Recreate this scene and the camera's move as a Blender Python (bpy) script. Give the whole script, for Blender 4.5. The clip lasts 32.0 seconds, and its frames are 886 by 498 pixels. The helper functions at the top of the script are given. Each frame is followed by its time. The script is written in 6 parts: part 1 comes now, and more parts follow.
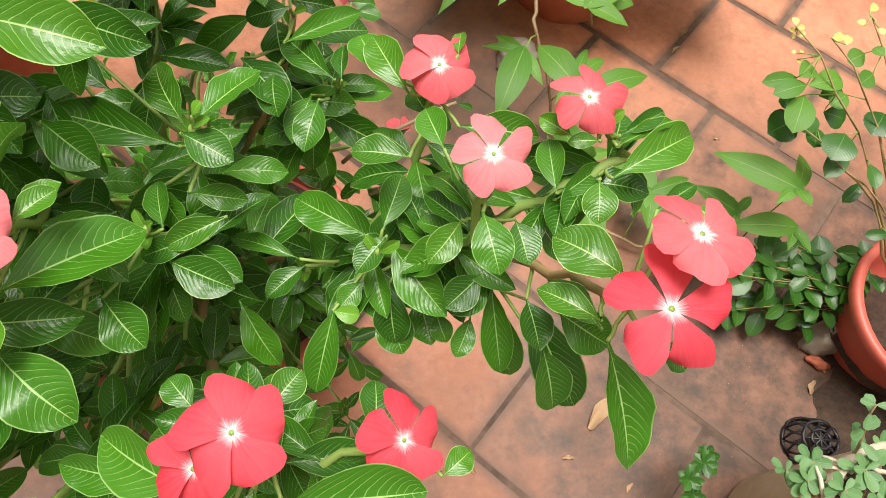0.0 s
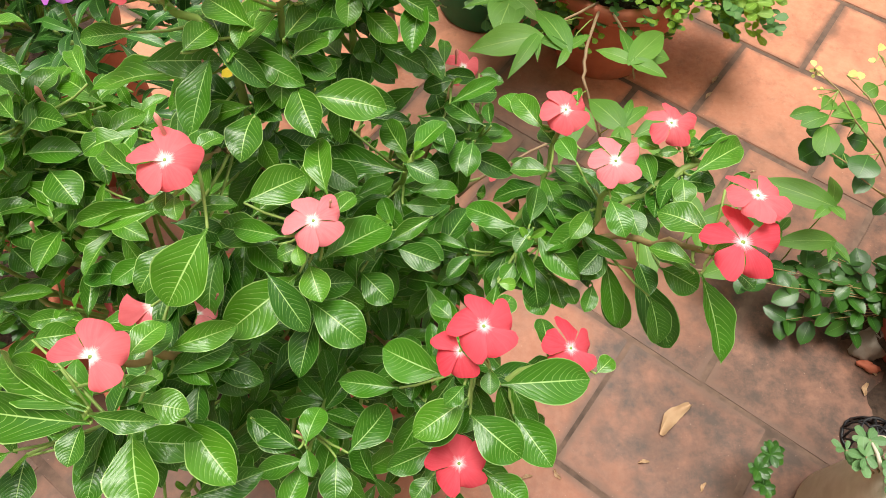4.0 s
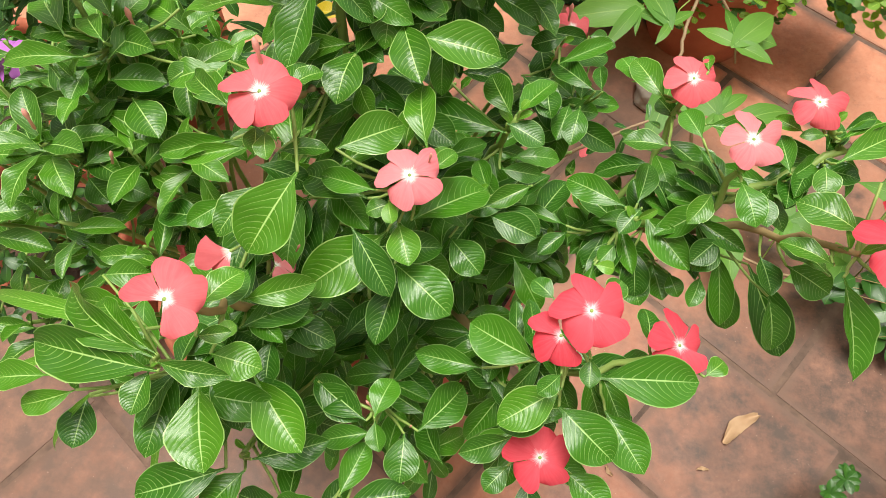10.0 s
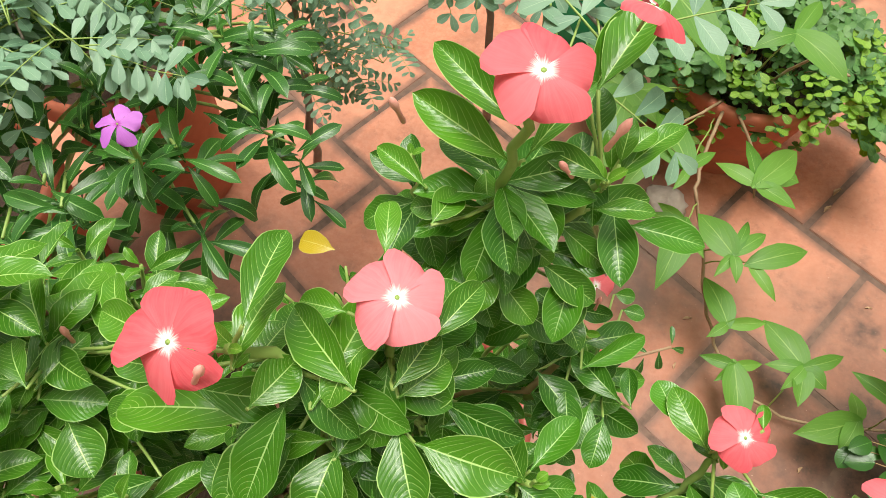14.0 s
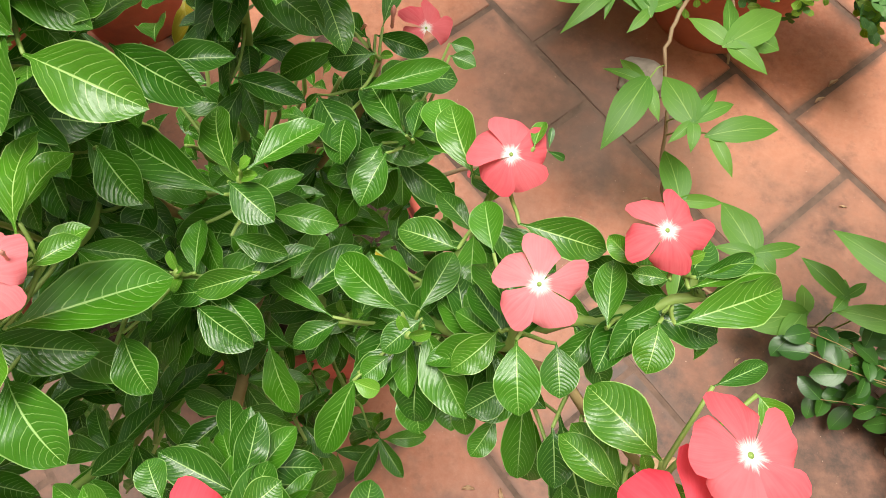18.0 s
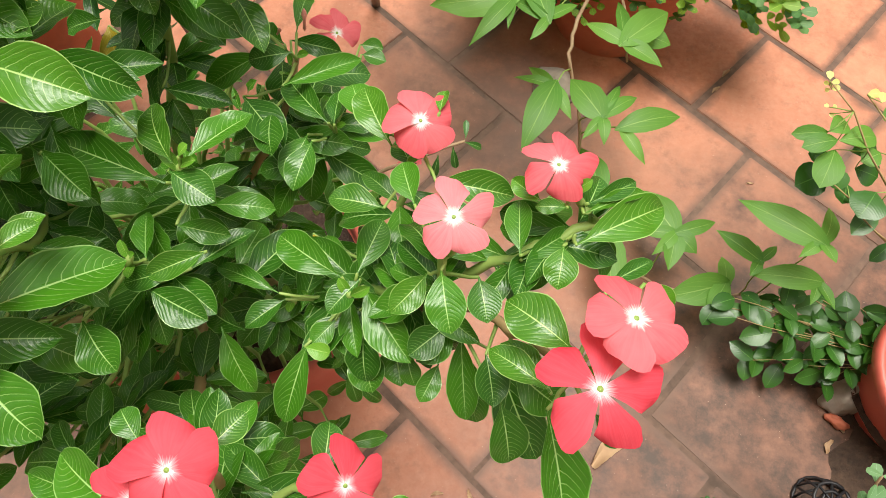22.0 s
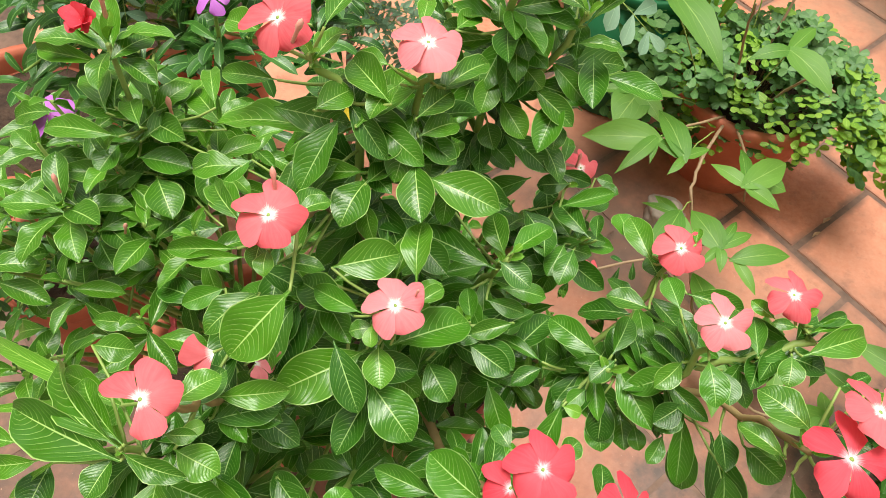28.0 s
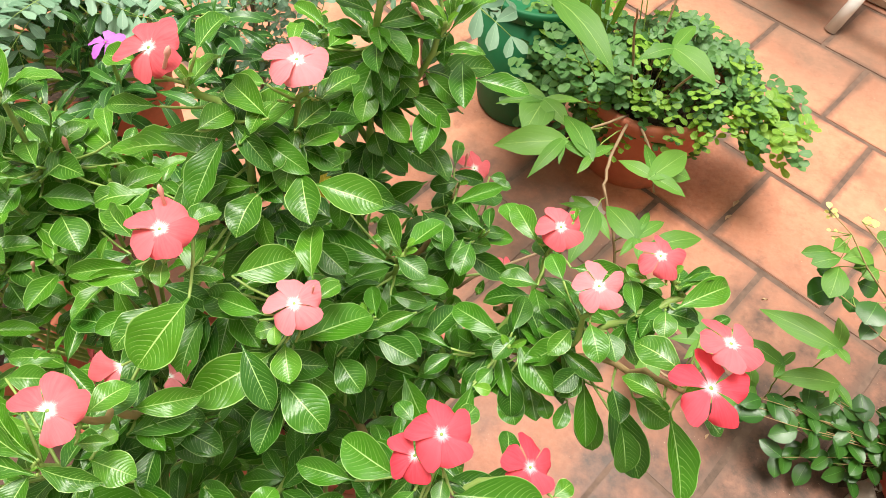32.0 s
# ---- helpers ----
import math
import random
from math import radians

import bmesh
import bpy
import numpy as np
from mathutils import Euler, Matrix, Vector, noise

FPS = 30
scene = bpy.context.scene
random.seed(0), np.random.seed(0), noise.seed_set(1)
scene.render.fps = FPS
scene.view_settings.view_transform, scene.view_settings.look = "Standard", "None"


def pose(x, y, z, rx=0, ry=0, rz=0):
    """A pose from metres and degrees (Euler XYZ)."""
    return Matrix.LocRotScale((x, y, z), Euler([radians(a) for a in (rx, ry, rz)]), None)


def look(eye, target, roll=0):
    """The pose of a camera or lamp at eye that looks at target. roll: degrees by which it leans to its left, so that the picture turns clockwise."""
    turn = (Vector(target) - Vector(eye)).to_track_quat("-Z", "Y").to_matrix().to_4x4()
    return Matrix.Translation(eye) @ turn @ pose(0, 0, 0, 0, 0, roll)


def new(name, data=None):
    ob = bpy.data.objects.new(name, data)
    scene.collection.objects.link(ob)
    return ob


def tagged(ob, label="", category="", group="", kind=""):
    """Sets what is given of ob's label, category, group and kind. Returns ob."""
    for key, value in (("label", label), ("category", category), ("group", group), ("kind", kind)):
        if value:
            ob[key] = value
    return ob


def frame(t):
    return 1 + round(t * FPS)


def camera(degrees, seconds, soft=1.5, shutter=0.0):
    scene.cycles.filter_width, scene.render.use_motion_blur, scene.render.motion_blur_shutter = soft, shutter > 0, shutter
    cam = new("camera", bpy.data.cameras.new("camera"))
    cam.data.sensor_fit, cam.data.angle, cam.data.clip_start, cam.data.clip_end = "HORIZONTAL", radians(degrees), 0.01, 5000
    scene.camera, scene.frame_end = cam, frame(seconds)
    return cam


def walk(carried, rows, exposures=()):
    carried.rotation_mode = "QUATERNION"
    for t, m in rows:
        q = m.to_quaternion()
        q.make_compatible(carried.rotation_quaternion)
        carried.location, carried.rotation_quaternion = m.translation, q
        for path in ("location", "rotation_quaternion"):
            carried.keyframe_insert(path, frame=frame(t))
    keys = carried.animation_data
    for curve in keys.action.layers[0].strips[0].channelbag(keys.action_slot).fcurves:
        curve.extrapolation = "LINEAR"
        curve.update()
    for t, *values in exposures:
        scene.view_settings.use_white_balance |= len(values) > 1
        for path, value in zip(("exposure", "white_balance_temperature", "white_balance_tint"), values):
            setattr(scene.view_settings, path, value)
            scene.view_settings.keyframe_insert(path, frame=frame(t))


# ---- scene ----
cam = camera(67.48, 32.0, soft=0.6)
PATH = [
    (0.0, (0.1479, 0.2124, 1.1554), (0.1595, 0.5988, 0.2331), 8.89),
    (0.5, (0.1089, 0.1923, 1.1964), (0.1361, 0.5800, 0.2750), 12.31),
    (1.0, (0.0883, 0.1617, 1.2455), (0.1160, 0.5682, 0.3323), 9.18),
    (1.5, (0.0811, 0.1380, 1.2691), (0.0797, 0.5601, 0.3625), 3.79),
    (2.0, (0.0830, 0.1192, 1.2785), (0.0650, 0.5642, 0.3831), 0.65),
    (2.5, (0.0830, 0.1065, 1.2739), (0.0588, 0.5454, 0.3757), -0.45),
    (4.5, (0.0702, 0.0906, 1.2851), (0.0112, 0.5634, 0.4059), -0.85),
    (5.0, (0.0513, 0.0957, 1.2914), (-0.0068, 0.5731, 0.4146), 1.43),
    (5.5, (0.0378, 0.1005, 1.2945), (-0.0285, 0.5773, 0.4180), 3.19),
    (6.0, (0.0316, 0.1026, 1.2935), (-0.0420, 0.5797, 0.4177), 2.57),
    (6.5, (0.0316, 0.1017, 1.2925), (-0.0399, 0.5775, 0.4159), 1.71),
    (7.0, (0.0462, 0.0986, 1.2958), (-0.0253, 0.5718, 0.4178), -0.04),
    (7.5, (0.0515, 0.0866, 1.2920), (0.0064, 0.5632, 0.4140), 0.62),
    (8.0, (0.0109, 0.0590, 1.2682), (-0.0296, 0.5271, 0.3854), -0.55),
    (8.5, (0.0197, 0.0520, 1.2439), (-0.0566, 0.5063, 0.3563), -4.32),
    (9.0, (0.0331, 0.0712, 1.2416), (-0.0701, 0.5151, 0.3515), -5.77),
    (9.5, (0.0451, 0.0948, 1.2375), (-0.0762, 0.5186, 0.3399), -6.25),
    (10.0, (0.0466, 0.1013, 1.2400), (-0.0775, 0.5225, 0.3415), -4.96),
    (10.5, (0.0529, 0.1032, 1.2483), (-0.0757, 0.5270, 0.3517), -4.47),
    (11.0, (0.0697, 0.1080, 1.2480), (-0.0626, 0.5321, 0.3521), -3.27),
    (11.5, (0.0803, 0.1262, 1.2465), (-0.0495, 0.5510, 0.3506), -0.99),
    (12.0, (0.0438, 0.1947, 1.2497), (-0.0726, 0.6122, 0.3485), -0.68),
    (12.5, (0.0130, 0.2506, 1.2480), (-0.0866, 0.6730, 0.3470), 1.01),
    (13.0, (-0.0066, 0.2680, 1.2578), (-0.1018, 0.6988, 0.3604), 1.83),
    (13.5, (-0.0175, 0.2954, 1.2623), (-0.1142, 0.7367, 0.3702), 0.61),
    (15.5, (0.0799, 0.3287, 1.2440), (-0.1060, 0.7442, 0.3536), -1.18),
    (16.0, (0.1031, 0.3168, 1.2234), (-0.0708, 0.7074, 0.3194), -3.22),
    (16.5, (0.1090, 0.3103, 1.1920), (-0.0330, 0.6752, 0.2719), -3.27),
    (17.0, (0.1211, 0.2987, 1.1821), (-0.0127, 0.6428, 0.2528), -3.62),
    (17.5, (0.1384, 0.2849, 1.1661), (0.0094, 0.6195, 0.2326), -2.27),
    (18.0, (0.1579, 0.2803, 1.1529), (0.0435, 0.6038, 0.2137), 0.78),
    (18.5, (0.1804, 0.2635, 1.1594), (0.0791, 0.5937, 0.2209), 2.28),
    (19.0, (0.1796, 0.2468, 1.1540), (0.1094, 0.5860, 0.2159), 2.86),
    (19.5, (0.1876, 0.2403, 1.1524), (0.1664, 0.5586, 0.2046), 9.93),
    (20.0, (0.1834, 0.2409, 1.1638), (0.1444, 0.5993, 0.2310), 7.02),
    (20.5, (0.1788, 0.2412, 1.1681), (0.1195, 0.6251, 0.2466), 4.43),
    (21.0, (0.1778, 0.2382, 1.1744), (0.1285, 0.6326, 0.2568), 6.16),
    (21.5, (0.1866, 0.2346, 1.1743), (0.1380, 0.6298, 0.2570), 4.99),
    (22.0, (0.1814, 0.2329, 1.1745), (0.1308, 0.6267, 0.2568), 5.16),
    (22.5, (0.1785, 0.2281, 1.1765), (0.1284, 0.6240, 0.2596), 5.64),
    (23.0, (0.1726, 0.2251, 1.1733), (0.1187, 0.6288, 0.2600), 5.86),
    (23.5, (0.1436, 0.2073, 1.1683), (0.0820, 0.6100, 0.2551), 7.42),
    (24.0, (0.1245, 0.1850, 1.1697), (0.0451, 0.5759, 0.2527), 6.23),
    (24.5, (0.1001, 0.1675, 1.1799), (0.0039, 0.5655, 0.2676), 5.70),
    (25.0, (0.0897, 0.1605, 1.1833), (-0.0102, 0.5662, 0.2747), 5.60),
    (25.5, (0.0777, 0.1575, 1.1928), (-0.0369, 0.5502, 0.2804), 3.79),
    (26.0, (0.0630, 0.1545, 1.2099), (-0.0675, 0.5445, 0.2983), 1.90),
    (26.5, (0.0497, 0.1464, 1.2330), (-0.0912, 0.5533, 0.3305), 2.63),
    (28.5, (0.0531, 0.1310, 1.2893), (-0.0966, 0.6426, 0.4432), 4.23),
    (29.0, (0.0700, 0.1361, 1.3034), (-0.0567, 0.6579, 0.4598), 5.78),
    (29.5, (0.0783, 0.1383, 1.3277), (-0.0613, 0.7252, 0.5302), 5.56),
    (30.0, (0.0800, 0.1322, 1.3335), (-0.0646, 0.7413, 0.5537), 5.69),
    (30.5, (0.0815, 0.1266, 1.3331), (-0.0656, 0.7405, 0.5576), 5.77),
    (31.0, (0.0833, 0.1223, 1.3185), (-0.0509, 0.7129, 0.5228), 4.99),
    (31.5, (0.0960, 0.1124, 1.3066), (-0.0150, 0.6830, 0.4929), 3.84),
    (32.0, (0.1001, 0.1062, 1.2979), (0.0061, 0.6588, 0.4698), 3.99),
]
EXPO = 0.68
walk(cam, [(t, look(e, a, r)) for t, e, a, r in PATH],
     [(t, EXPO + d) for t, d in ((0, 0), (11, 0), (12, 0.06), (13, 0), (22, 0), (23, 0.02), (24, 0.16), (25, 0.36), (26, 0.05), (29, 0.12), (30, 0.25), (32, 0.32))])
# ---------------------------------------------------------------- light
world = bpy.data.worlds.new("world")
scene.world = world
world.use_nodes = True
wn, wl = world.node_tree.nodes, world.node_tree.links
sky = wn.new("ShaderNodeTexSky")
sky.sky_type = 'NISHITA'
sky.sun_disc = False
sky.sun_elevation, sky.sun_rotation = radians(82), radians(0)
sky.air_density, sky.dust_density, sky.ozone_density = 1.0, 3.0, 1.0
hazy = wn.new("ShaderNodeMixRGB")
hazy.blend_type = 'MIX'
hazy.inputs[0].default_value = 0.72
hazy.inputs[2].default_value = (6.5, 6.25, 4.75, 1)
wl.new(sky.outputs[0], hazy.inputs[1])
wl.new(hazy.outputs[0], wn["Background"].inputs[0])
wn["Background"].inputs[1].default_value = 0.106
sun = new("sun", bpy.data.lights.new("sun", 'SUN'))
sun.data.energy, sun.data.angle, sun.data.color = 2.75, radians(30), (1.0, 0.95, 0.87)
sun.matrix_world = look((0.0, 0.75, 3.0), (0.1, 0.45, 0.0))


# ---------------------------------------------------------------- materials
def nodes_of(name):
    m = bpy.data.materials.new(name)
    m.use_nodes = True
    nt = m.node_tree
    return m, nt, nt.nodes["Principled BSDF"]


def add(nt, kind, **values):
    n = nt.nodes.new(kind)
    for k, v in values.items():
        if k == "op":
            n.operation = v
        elif k == "clamp":
            n.use_clamp = v
        else:
            n.inputs[int(k[1:])].default_value = v
    return n


def maths(nt, op, a, b=None, c=None, clamp=False):
    n = nt.nodes.new("ShaderNodeMath")
    n.operation, n.use_clamp = op, clamp
    for i, v in enumerate((a, b, c)):
        if v is None:
            continue
        if isinstance(v, (int, float)):
            n.inputs[i].default_value = v
        else:
            nt.links.new(v, n.inputs[i])
    return n.outputs[0]


def blend(nt, fac, a, b, mode='MIX'):
    n = nt.nodes.new("ShaderNodeMixRGB")
    n.blend_type = mode
    for i, v in enumerate((fac, a, b)):
        if isinstance(v, (int, float)):
            n.inputs[i].default_value = v
        elif isinstance(v, tuple):
            n.inputs[i].default_value = (*v, 1)
        else:
            nt.links.new(v, n.inputs[i])
    return n.outputs[0]


def noise_of(nt, scale, detail=4.0, rough=0.55, coords='Object', vec=None):
    n = nt.nodes.new("ShaderNodeTexNoise")
    n.inputs["Scale"].default_value, n.inputs["Detail"].default_value, n.inputs["Roughness"].default_value = scale, detail, rough
    if vec is None:
        vec = nt.nodes.new("ShaderNodeTexCoord").outputs[coords]
    nt.links.new(vec, n.inputs["Vector"])
    return n.outputs[0]


def ramp(nt, fac, *stops):
    n = nt.nodes.new("ShaderNodeValToRGB")
    els = n.color_ramp.elements
    while len(els) < len(stops):
        els.new(0.5)
    for e, (p, c) in zip(els, stops):
        e.position = p
        e.color = (*c, 1) if isinstance(c, tuple) else (c, c, c, 1)
    nt.links.new(fac, n.inputs[0])
    return n.outputs[0]


def bump(nt, height, strength, distance, target):
    n = nt.nodes.new("ShaderNodeBump")
    n.inputs["Strength"].default_value, n.inputs["Distance"].default_value = strength, distance
    nt.links.new(height, n.inputs["Height"])
    nt.links.new(n.outputs[0], target.inputs["Normal"])


def chance(nt):
    """A random number for each object and each island of it."""
    a = nt.nodes.new("ShaderNodeObjectInfo").outputs["Random"]
    b = nt.nodes.new("ShaderNodeNewGeometry").outputs["Random Per Island"]
    return maths(nt, 'FRACT', maths(nt, 'ADD', maths(nt, 'MULTIPLY', a, 7.31), b))


def leaf_material(name, dark, light, vein, ribs=12.0, veins=0.66, gloss=0.29, thin=0.10, rim=0.74, slant=3.6, rib_width=0.030):
    """A leaf: UV x runs from stalk to tip, y across, the midrib at 0.5."""
    m, nt, p = nodes_of(name)
    uv = nt.nodes.new("ShaderNodeUVMap").outputs[0]
    sep = nt.nodes.new("ShaderNodeSeparateXYZ")
    nt.links.new(uv, sep.inputs[0])
    u, v = sep.outputs[0], sep.outputs[1]
    a = maths(nt, 'MULTIPLY', maths(nt, 'ABSOLUTE', maths(nt, 'SUBTRACT', v, 0.5)), 2.0)
    rnd = chance(nt)
    wob = noise_of(nt, 9.0, 2.0, coords='UV', vec=uv)
    s = maths(nt, 'SUBTRACT', maths(nt, 'MULTIPLY', u, ribs), maths(nt, 'MULTIPLY', maths(nt, 'POWER', a, 1.7), slant))
    s = maths(nt, 'ADD', s, maths(nt, 'MULTIPLY', wob, 0.30))
    tri = maths(nt, 'MULTIPLY', maths(nt, 'ABSOLUTE', maths(nt, 'SUBTRACT', maths(nt, 'FRACT', s), 0.5)), 2.0)
    side = ramp(nt, tri, (0.0, 1.0), (0.05, 0.85), (0.13, 0.0))
    side = maths(nt, 'MULTIPLY', side, ramp(nt, a, (0.0, 1.0), (0.6, 0.8), (0.92, 0.0)))
    taper = maths(nt, 'DIVIDE', a, maths(nt, 'SUBTRACT', 1.5, u))
    mid = ramp(nt, taper, (0.0, 1.0), (rib_width * 0.6, 1.0), (rib_width * 1.3, 0.0))
    edge = maths(nt, 'MULTIPLY', ramp(nt, a, (0.945, 0.0), (0.975, 1.0)), rim)
    lines = maths(nt, 'MAXIMUM', maths(nt, 'MULTIPLY', side, veins), maths(nt, 'MAXIMUM', mid, edge))
    blotch = noise_of(nt, 3.0, 3.0, coords='UV', vec=uv)
    col = blend(nt, maths(nt, 'ADD', maths(nt, 'MULTIPLY', maths(nt, 'POWER', rnd, 1.3), 0.65), maths(nt, 'MULTIPLY', blotch, 0.35)), dark, light)
    spot = ramp(nt, noise_of(nt, 14.0, 2.0, coords='UV', vec=uv), (0.70, 0.0), (0.76, 1.0))
    col = blend(nt, maths(nt, 'MULTIPLY', spot, 0.25), col, (0.16, 0.13, 0.03))
    col = blend(nt, maths(nt, 'MULTIPLY', lines, 0.9), col, vein)
    nt.links.new(col, p.inputs["Base Color"])
    p.inputs["Roughness"].default_value = gloss
    nt.links.new(maths(nt, 'ADD', gloss - 0.1, maths(nt, 'MULTIPLY', blotch, 0.25)), p.inputs["Roughness"])
    p.inputs["Specular IOR Level"].default_value = 0.5
    quilt = maths(nt, 'SUBTRACT', maths(nt, 'MULTIPLY', tri, 0.5), maths(nt, 'MULTIPLY', mid, 0.8))
    quilt = maths(nt, 'ADD', quilt, maths(nt, 'MULTIPLY', noise_of(nt, 7.0, 3.0, coords='UV', vec=uv), 1.6))
    bump(nt, quilt, 0.16, 0.0012, p)
    t = nt.nodes.new("ShaderNodeBsdfTranslucent")
    nt.links.new(blend(nt, 1.0, col, (1.6, 1.7, 0.5), 'MULTIPLY'), t.inputs[0])
    mix = nt.nodes.new("ShaderNodeMixShader")
    mix.inputs[0].default_value = thin
    nt.links.new(p.outputs[0], mix.inputs[1])
    nt.links.new(t.outputs[0], mix.inputs[2])
    nt.links.new(mix.outputs[0], nt.nodes["Material Output"].inputs[0])
    return m


def petal_material(name, deep, pale, eye, throat=(1.0, 0.98, 0.95), start=0.13, stop=0.26):
    """A petal: UV x runs from the throat to the rim."""
    m, nt, p = nodes_of(name)
    uv = nt.nodes.new("ShaderNodeUVMap").outputs[0]
    sep = nt.nodes.new("ShaderNodeSeparateXYZ")
    nt.links.new(uv, sep.inputs[0])
    u, v = sep.outputs[0], sep.outputs[1]
    stretch = nt.nodes.new("ShaderNodeCombineXYZ")
    nt.links.new(maths(nt, 'MULTIPLY', u, 1.2), stretch.inputs[0])
    nt.links.new(maths(nt, 'MULTIPLY', v, 16.0), stretch.inputs[1])
    nt.links.new(maths(nt, 'MULTIPLY', nt.nodes.new("ShaderNodeObjectInfo").outputs["Random"], 9.0), stretch.inputs[2])
    streak = noise_of(nt, 1.0, 3.0, vec=stretch.outputs[0])
    soft = noise_of(nt, 2.5, 2.0, vec=uv)
    tone = maths(nt, 'ADD', maths(nt, 'MULTIPLY', soft, 0.6), maths(nt, 'MULTIPLY', maths(nt, 'SUBTRACT', 0.75, u), 0.5), clamp=True)
    col = blend(nt, maths(nt, 'ADD', tone, maths(nt, 'MULTIPLY', maths(nt, 'SUBTRACT', chance(nt), 0.5), 0.5), clamp=True), deep, pale)
    col = blend(nt, maths(nt, 'MULTIPLY', ramp(nt, streak, (0.35, 0.0), (0.7, 1.0)), 0.35), col, pale)
    reach = maths(nt, 'ADD', u, maths(nt, 'MULTIPLY', maths(nt, 'SUBTRACT', streak, 0.5), 0.34))
    col = blend(nt, ramp(nt, reach, (start, 1.0), (stop, 0.0)), col, eye)
    col = blend(nt, ramp(nt, reach, (start - 0.06, 1.0), (start + 0.05, 0.0)), col, throat)
    nt.links.new(col, p.inputs["Base Color"])
    p.inputs["Roughness"].default_value = 0.62
    p.inputs["Specular IOR Level"].default_value = 0.25
    bump(nt, streak, 0.25, 0.0008, p)
    t = nt.nodes.new("ShaderNodeBsdfTranslucent")
    nt.links.new(col, t.inputs[0])
    mix = nt.nodes.new("ShaderNodeMixShader")
    mix.inputs[0].default_value = 0.25
    nt.links.new(p.outputs[0], mix.inputs[1])
    nt.links.new(t.outputs[0], mix.inputs[2])
    nt.links.new(mix.outputs[0], nt.nodes["Material Output"].inputs[0])
    return m


def plain(name, a, b, scale=30.0, rough=0.6, relief=0.3, depth=0.002, metal=0.0, stain=None, coords='Object', random=0.0):
    m, nt, p = nodes_of(name)
    n1 = noise_of(nt, scale, 5.0, coords=coords)
    n2 = noise_of(nt, scale * 0.18, 3.0, coords=coords)
    f = maths(nt, 'ADD', maths(nt, 'MULTIPLY', n1, 0.5), maths(nt, 'MULTIPLY', n2, 0.5))
    f = ramp(nt, f, (0.34, 0.0), (0.66, 1.0))
    if random:
        f = maths(nt, 'ADD', maths(nt, 'MULTIPLY', f, 1 - random), maths(nt, 'MULTIPLY', chance(nt), random))
    col = blend(nt, f, a, b)
    if stain:
        s = ramp(nt, noise_of(nt, scale * 0.3, 6.0, 0.65, coords=coords), (0.52, 0.0), (0.68, 1.0))
        col = blend(nt, maths(nt, 'MULTIPLY', s, 0.7), col, stain)
    nt.links.new(col, p.inputs["Base Color"])
    p.inputs["Roughness"].default_value, p.inputs["Metallic"].default_value = rough, metal
    if relief:
        bump(nt, n1, relief, depth, p)
    return m


